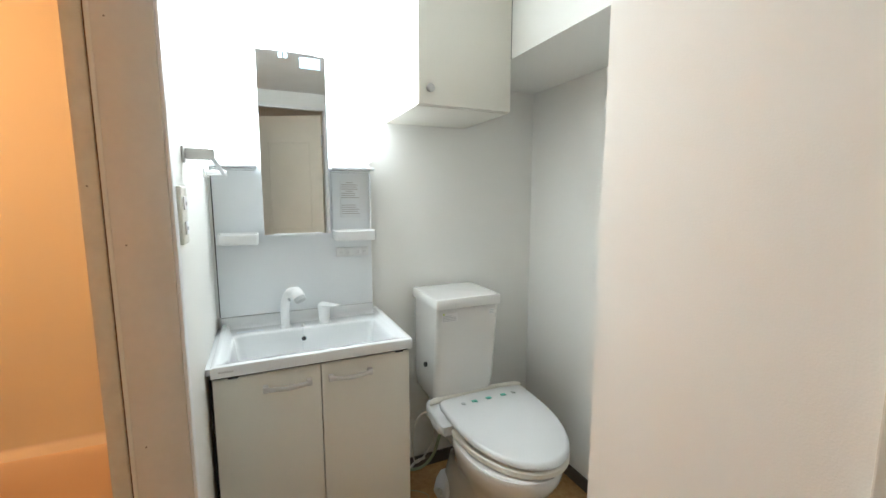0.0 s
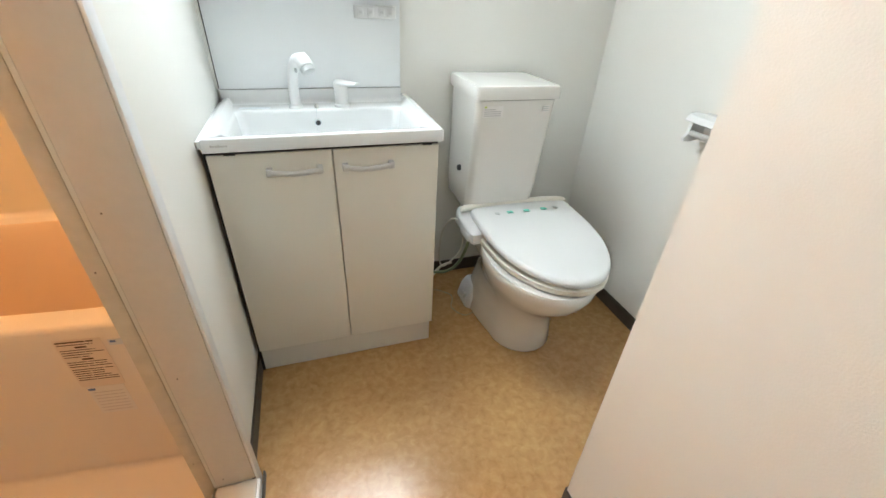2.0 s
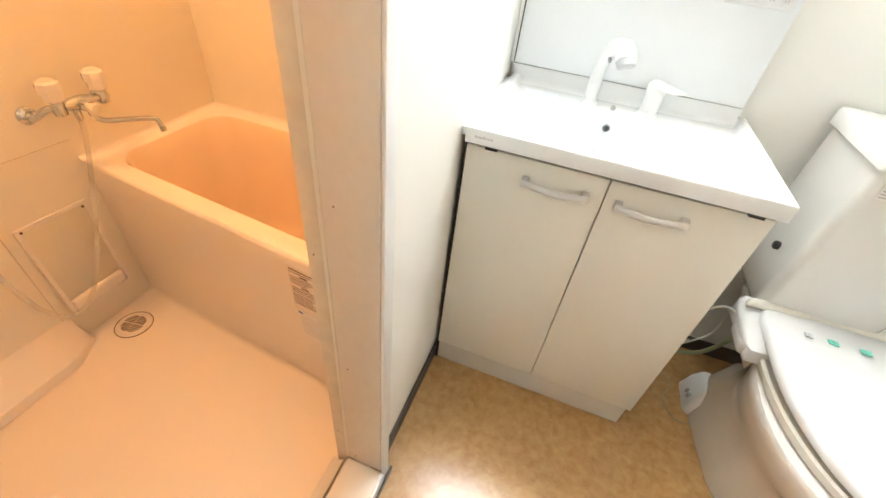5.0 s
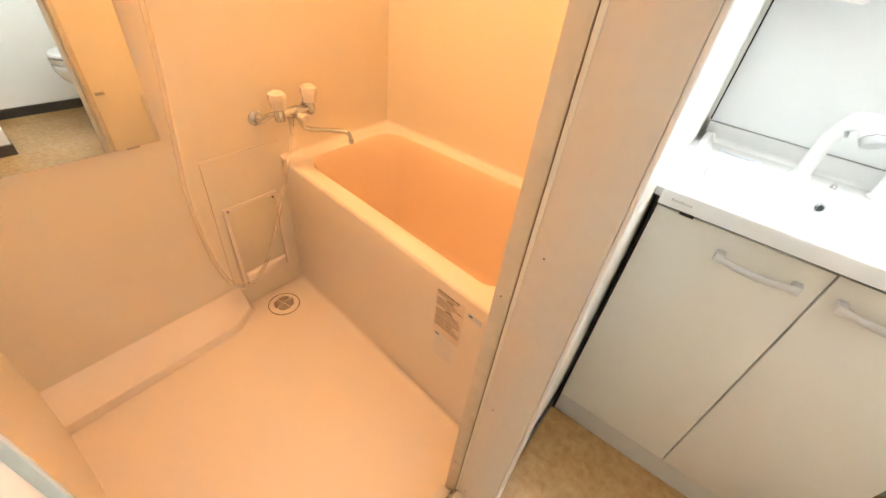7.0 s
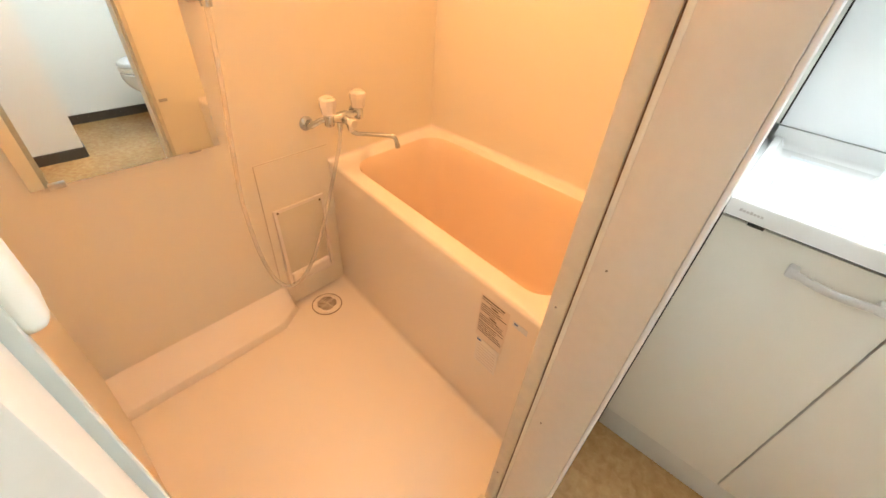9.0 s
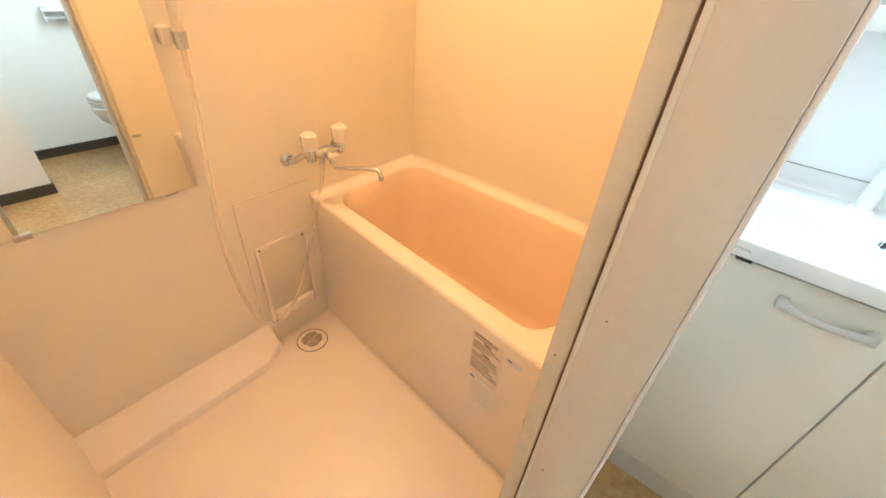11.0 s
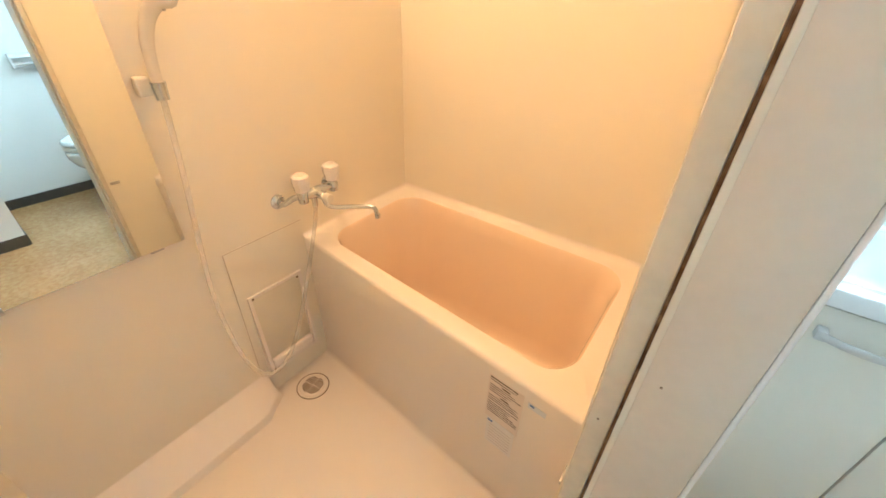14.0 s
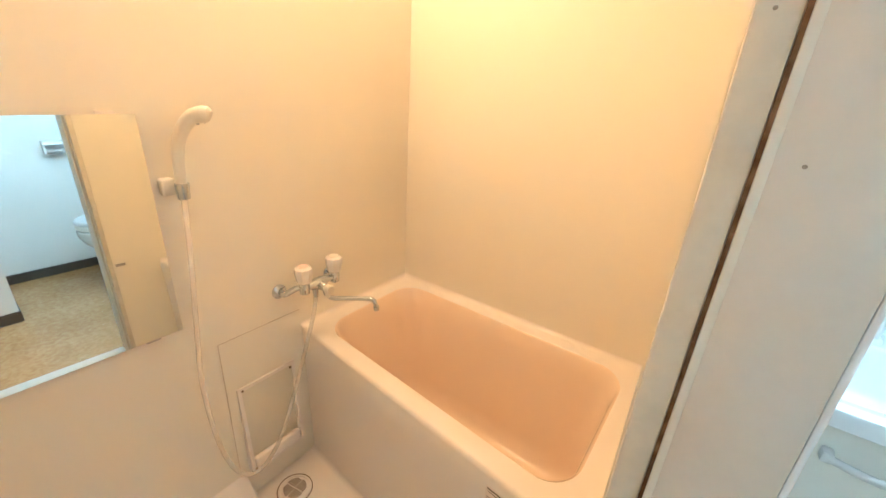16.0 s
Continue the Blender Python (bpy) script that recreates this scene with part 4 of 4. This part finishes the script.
def towel_holder():
    t = thing("towel_rail", (WX, 1.39, 1.40), "pale grey plastic towel rail on two brackets", "towel rail")
    for y, z0, z1, m in ((1.192, 1.384, 1.418, M_HANDLE), (1.597, 1.363, 1.389, M_WHITE)):
        part("wall_plate", box((WX, y - 0.013, z0 - 0.003), (WX + 0.007, y + 0.013, z1 + 0.003), 0.003), m, t)
        part("arm", box((WX + 0.007, y - 0.009, z0 + 0.005), (WX + 0.070, y + 0.009, z1 - 0.002), 0.004, 3), m, t)
    bm = bmesh.new()
    tube(bm, [(WX + 0.060, 1.2015, 1.401), (WX + 0.060, 1.5875, 1.377)], 0.0062, 12)
    part("rail", bm, M_WHITE, t)


towel_holder()


def wall_cabinet():
    t = thing("wall_cabinet", (0.69, 1.5, 1.9), "pale grey wall cupboard above the toilet with a round knob", "cabinet")
    x0, x1, y0 = 0.497, 0.862, 1.335
    part("body", box((x0, y0 + 0.019, 1.607), (x1, NY - 0.001, CZ - 0.001), 0.001), M_VAN, t)
    d = part("door", box((x0 + 0.001, y0, 1.610), (x1 - 0.001, y0 + 0.0185, CZ - 0.004), 0.0015), M_VAN, t)
    bm = bmesh.new()
    tube(bm, [(0.534, y0, 1.660), (0.534, y0 - 0.010, 1.660), (0.534, y0 - 0.013, 1.660), (0.534, y0 - 0.022, 1.660), (0.534, y0 - 0.026, 1.660)], [0.006, 0.006, 0.013, 0.014, 0.009], 20)
    part("knob", bm, M_STEEL, d, "round steel knob")
    part("edge_gap", box((x1 + 0.0002, y0 + 0.002, 1.80), (x1 + 0.0018, y0 + 0.02, CZ - 0.002)), M_DARK, t)


wall_cabinet()


# ---- toilet ----
TX = 0.790


def egg(cx, yb, yf, wb, wm, z, n=60):
    """A seat outline: straight back at yb, widest at the middle, round front at yf."""
    pts = []
    ym = yb + (yf - yb) * 0.34
    for k in range(n):
        a = 2 * math.pi * k / n
        c, s = math.cos(a), math.sin(a)
        if s <= 0:
            x = wm / 2 * math.copysign(abs(c) ** 0.97, c)
            y = ym + (ym - yf) * s
        else:
            x = (wm / 2 + (wb / 2 - wm / 2) * s ** 1.5) * math.copysign(abs(c) ** 0.22, c)
            y = ym + (yb - ym) * s ** 0.35
        pts.append(Vector((cx + x, y, z)))
    return pts


def oval(cx, cy, rx, ry, z, n=36, p=2.0):
    out = []
    for k in range(n):
        a = 2 * math.pi * k / n
        c, s = math.cos(a), math.sin(a)
        out.append(Vector((cx + rx * math.copysign(abs(c) ** (2 / p), c), cy + ry * math.copysign(abs(s) ** (2 / p), s), z)))
    return out


def foot(yb, yf, wb, wm, z, n=36):
    """An outline of the pedestal: round in front, wider and squarer behind."""
    pts = []
    ym = yf + 0.13
    for k in range(n):
        a = 2 * math.pi * k / n
        c, s = math.cos(a), math.sin(a)
        if s <= 0:
            pts.append(Vector((TX + 0.004 + wm / 2 * c, ym + (ym - yf) * s, z)))
        else:
            pts.append(Vector((TX + 0.004 + (wm / 2 + (wb / 2 - wm / 2) * s ** 0.7) * math.copysign(abs(c) ** 0.28, c), ym + (yb - ym) * s ** 0.8, z)))
    return pts


def toilet():
    t = thing("toilet", (TX, 1.35, 0), "white ceramic toilet with a tank and a closed warm-water seat", "toilet")
    bm = bmesh.new()
    loft(bm, [foot(1.56, 1.136, 0.330, 0.242, 0.0), foot(1.56, 1.134, 0.334, 0.246, 0.006), foot(1.555, 1.138, 0.296, 0.232, 0.07), foot(1.545, 1.136, 0.262, 0.226, 0.13),
              foot(1.530, 1.112, 0.242, 0.240, 0.19), oval(TX, 1.280, 0.140, 0.225, 0.25, p=2.2), oval(TX, 1.243, 0.165, 0.245, 0.30, p=2.1),
              oval(TX, 1.225, 0.178, 0.250, 0.345, p=2.1), oval(TX, 1.222, 0.182, 0.250, 0.375, p=2.1), oval(TX, 1.222, 0.178, 0.246, 0.384, p=2.1)], True, True)
    part("bowl", bm, M_CERAMIC, t)
    bm = bmesh.new()
    loft(bm, [rrect(TX, 1.53, 0.19, 0.26, 0.03, 0.24), rrect(TX, 1.53, 0.23, 0.28, 0.03, 0.32), rrect(TX, 1.53, 0.27, 0.29, 0.03, 0.375), rrect(TX, 1.53, 0.265, 0.285, 0.03, 0.384)])
    part("tank_shelf", bm, M_CERAMIC, t)
    bm = bmesh.new()
    loft(bm, [rrect(TX - 0.030, 1.5840, 0.17, 0.16, 0.05, 0.385), rrect(TX - 0.032, 1.5840, 0.22, 0.20, 0.04, 0.395), rrect(TX - 0.045, 1.5860, 0.270, 0.235, 0.03, 0.455), rrect(TX - 0.044, 1.5790, 0.280, 0.248, 0.025, 0.55),
              rrect(TX - 0.038, 1.5720, 0.286, 0.262, 0.022, 0.851)])
    part("tank", bm, M_CERAMIC, t)
    bm = bmesh.new()
    loft(bm, [rrect(TX - 0.038, 1.5705, 0.284, 0.262, 0.022, 0.8525), rrect(TX - 0.038, 1.5705, 0.300, 0.278, 0.010, 0.855), rrect(TX - 0.038, 1.5705, 0.300, 0.278, 0.010, 0.886), rrect(TX - 0.038, 1.5705, 0.292, 0.270, 0.010, 0.8945),
              rrect(TX - 0.038, 1.5705, 0.276, 0.254, 0.014, 0.8955), rrect(TX - 0.038, 1.5705, 0.264, 0.242, 0.014, 0.8958)])
    part("tank_lid", bm, M_CERAMIC, t)
    s = part("seat", loft_egg([(1.448, 0.982, 0.37, 0.392, 0.386), (1.450, 0.974, 0.38, 0.402, 0.392), (1.450, 0.974, 0.38, 0.402, 0.408), (1.446, 0.980, 0.37, 0.392, 0.413)]), M_CREAM, t)
    part("lid", loft_egg([(1.466, 0.984, 0.425, 0.396, 0.4165), (1.470, 0.976, 0.435, 0.406, 0.421), (1.470, 0.976, 0.435, 0.406, 0.430), (1.468, 0.982, 0.430, 0.400, 0.4375), (1.464, 0.988, 0.418, 0.390, 0.4405), (1.462, 0.994, 0.410, 0.382, 0.4411), (1.44, 1.05, 0.24, 0.24, 0.442)], 0.05), M_SEAT, t, "closed pale seat lid")
    bm = bmesh.new()
    lp = []
    for x, s_ in ((-0.214, 0.50), (-0.210, 0.80), (-0.200, 1.0), (0.205, 1.0), (0.214, 0.95), (0.220, 0.7)):
        prof = [(1.500, 0.390), (1.500, 0.450), (1.486, 0.462), (1.44, 0.446), (1.380, 0.438), (1.330, 0.425), (1.325, 0.392)]
        cy, cz = 1.435, 0.428
        lp.append([Vector((TX + x, cy + (y - cy) * s_, cz + (z - cz) * s_)) for y, z in prof])
    loft(bm, lp)
    part("seat_unit", bm, M_SEAT, t, "bidet unit at the back of the seat")
    bm = bmesh.new()
    lp = []
    for x, y, r in ((-0.210, 1.448, 0.3), (-0.204, 1.455, 0.8), (-0.190, 1.462, 1.0), (-0.10, 1.472, 1.0), (0.02, 1.475, 1.0), (0.13, 1.472, 1.0), (0.212, 1.460, 1.0), (0.226, 1.452, 0.8), (0.232, 1.446, 0.3)):
        lp.append([Vector((TX + x, y + 0.013 * r * math.cos(a), 0.465 + 0.012 * r * math.sin(a))) for a in [2 * math.pi * j / 12 for j in range(12)]])
    loft(bm, lp)
    part("back_rail", bm, M_CREAM, t)
    for i, (x, mm) in enumerate(((-0.084, M_ICONG), (-0.033, M_ICON), (0.034, M_ICON), (0.105, M_ICON), (0.156, M_ICONG))):
        w = 0.011 if mm is M_ICON else 0.008
        bm = bmesh.new()
        y = 1.396
        z = 0.4674
        for k in range(2):
            add_box(bm, (TX + x - w + k * w, y - 0.007 - 0.002 * k, z - 0.002), (TX + x - w * 0.15 + k * w, y + 0.006, z + 0.0012), 0, 1)
        part("icon", bm, mm, t, "faint green icon" if mm is M_ICON else "faint grey icon")
    part("side_cover", box((TX - 0.216, 1.34, 0.388), (TX - 0.186, 1.43, 0.424), 0.012, 4), M_SEAT, t)
    bm = bmesh.new()
    tube(bm, [(TX - 0.1740, 1.548, 0.592), (TX - 0.1925, 1.548, 0.592), (TX - 0.1955, 1.548, 0.592)], [0.011, 0.011, 0.007], 18)
    part("side_plug", bm, M_BLACK, t, "black plug on the tank side")
    part("warning_sticker", box((TX - 0.160, 1.4395, 0.800), (TX - 0.090, 1.4408, 0.836)), M_LABELW, t)
    for i in range(4):
        part("print_line", box((TX - 0.156, 1.4389, 0.804 + i * 0.0065), (TX - 0.096 - (0.02 if i == 3 else 0), 1.4394, 0.8065 + i * 0.0065)), M_INKG, t)
    part("warning_mark", box((TX - 0.156, 1.4389, 0.830), (TX - 0.148, 1.4394, 0.8355)), M_YELG, t)
    part("small_sticker", box((TX + 0.054, 1.4392, 0.812), (TX + 0.080, 1.4408, 0.834)), M_LABELW, t)
    for i in range(3):
        part("print_line", box((TX + 0.056, 1.4386, 0.815 + i * 0.0065), (TX + 0.078, 1.4391, 0.818 + i * 0.0065)), M_ICONG, t)
    bm = bmesh.new()
    loft(bm, [rrect(TX - 0.112, 1.490, 0.090, 0.130, 0.024, 0.0), rrect(TX - 0.112, 1.490, 0.092, 0.132, 0.024, 0.004), rrect(TX - 0.104, 1.490, 0.084, 0.120, 0.022, 0.060), rrect(TX - 0.096, 1.498, 0.066, 0.095, 0.018, 0.088), rrect(TX - 0.094, 1.500, 0.05, 0.07, 0.012, 0.096)])
    part("foot_cover", bm, M_WHITE, t, "white plastic cover over the fixing bolts")
    part("cover_slot", boxes([((TX - 0.158, 1.462, 0.034), (TX - 0.147, 1.470, 0.056)), ((TX - 0.158, 1.484, 0.034), (TX - 0.147, 1.489, 0.050))]), M_ICONG, t)


def loft_egg(rows, slope=0.0):
    bm = bmesh.new()
    lp = [egg(TX + 0.030, yb, yf, wb, wm, z) for yb, yf, wb, wm, z in rows]
    for ring in lp:
        for p in ring:
            p.z += (p.y - 0.98) * slope
    loft(bm, lp)
    return bm


toilet()


def pipes():
    t = thing("water_supply", (0.50, 1.66, 0.05), "green braided supply hose with a floor stop valve behind the toilet", "pipe")
    bm = bmesh.new()
    tube(bm, smooth_path([(0.500, 1.63, 0.085), (0.545, 1.615, 0.078), (0.600, 1.59, 0.095), (0.640, 1.560, 0.16), (0.655, 1.52, 0.28), (0.640, 1.47, 0.395)], 10), 0.0065, 10)
    part("supply_hose", bm, M_GREEN, t)
    bm = bmesh.new()
    tube(bm, [(0.455, 1.64, 0.088), (0.500, 1.63, 0.085), (0.512, 1.626, 0.085)], [0.010, 0.012, 0.009], 14)
    tube(bm, [(0.470, 1.64, 0.0), (0.470, 1.64, 0.07), (0.470, 1.64, 0.088)], [0.012, 0.010, 0.010], 14)
    part("stop_valve", bm, M_STEEL, t)
    bm = bmesh.new()
    tube(bm, smooth_path([(0.655, 1.70, 0.055), (0.60, 1.69, 0.05), (0.54, 1.66, 0.02), (0.46, 1.63, 0.012)], 8), 0.006, 10)
    part("drain_hose", bm, M_CREAM, t)
    c = thing("electric_cable", (0.60, 1.5, 0.2), "thin cream cord looping from the seat unit to the wall", "cable")
    bm = bmesh.new()
    tube(bm, smooth_path([(TX - 0.208, 1.45, 0.425), (TX - 0.235, 1.47, 0.42), (TX - 0.255, 1.51, 0.34), (TX - 0.245, 1.56, 0.20), (TX - 0.215, 1.60, 0.115), (TX - 0.16, 1.64, 0.11), (TX - 0.10, 1.68, 0.14), (TX - 0.08, 1.712, 0.20)], 10), 0.0032, 8)
    part("cable_run", bm, M_CREAM, c)
    e = thing("ground_wire", (0.60, 1.5, 0.01), "thin brown wire lying in loops on the floor", "cable")
    bm = bmesh.new()
    tube(bm, smooth_path([(0.50, 1.60, 0.004), (0.56, 1.57, 0.003), (0.60, 1.52, 0.003), (0.575, 1.45, 0.003), (0.61, 1.39, 0.003), (0.66, 1.40, 0.004)], 8), 0.0012, 6)
    part("wire", bm, M_GREEN, e)


pipes()


def paper_holder():
    t = thing("toilet_paper_holder", (EX, 1.095, 0.80), "white plastic toilet roll holder on the wall", "paper holder")
    y0, y1 = 0.995, 1.160
    part("back_plate", box((EX - 0.010, y0, 0.785), (EX, y1, 0.868), 0.004, 3), M_WHITE, t)
    bm = bmesh.new()
    rows = [[bm.verts.new((EX - u, y, z)) for u, z in ((0.012, 0.864), (0.055, 0.872), (0.078, 0.866), (0.088, 0.850), (0.084, 0.848), (0.076, 0.861), (0.055, 0.867), (0.012, 0.859))] for y in (y0, y1)]
    n = len(rows[0])
    for k in range(n):
        bm.faces.new((rows[0][k], rows[0][(k + 1) % n], rows[1][(k + 1) % n], rows[1][k]))
    bm.faces.new(rows[0])
    bm.faces.new(rows[1][::-1])
    part("cover", bm, M_WHITE, t, "thin curved cover flap")
    for y in (y0, y1 - 0.010):
        bm = bmesh.new()
        prof = [(0.0101, 0.858), (0.050, 0.858), (0.062, 0.840), (0.066, 0.810), (0.078, 0.797), (0.076, 0.788), (0.052, 0.785), (0.0101, 0.792)]
        rows = [[bm.verts.new((EX - u, y + d, z)) for u, z in prof] for d in (0, 0.010)]
        for k in range(8):
            bm.faces.new((rows[0][k], rows[0][(k + 1) % 8], rows[1][(k + 1) % 8], rows[1][k]))
        bm.faces.new(rows[0])
        bm.faces.new(rows[1][::-1])
        part("arm", bm, M_WHITE, t)
    bm = bmesh.new()
    tube(bm, [(EX - 0.056, y0 + 0.0101, 0.812), (EX - 0.056, y1 - 0.0101, 0.812)], 0.009, 16)
    part("spindle", bm, M_HANDLE, t)


paper_holder()
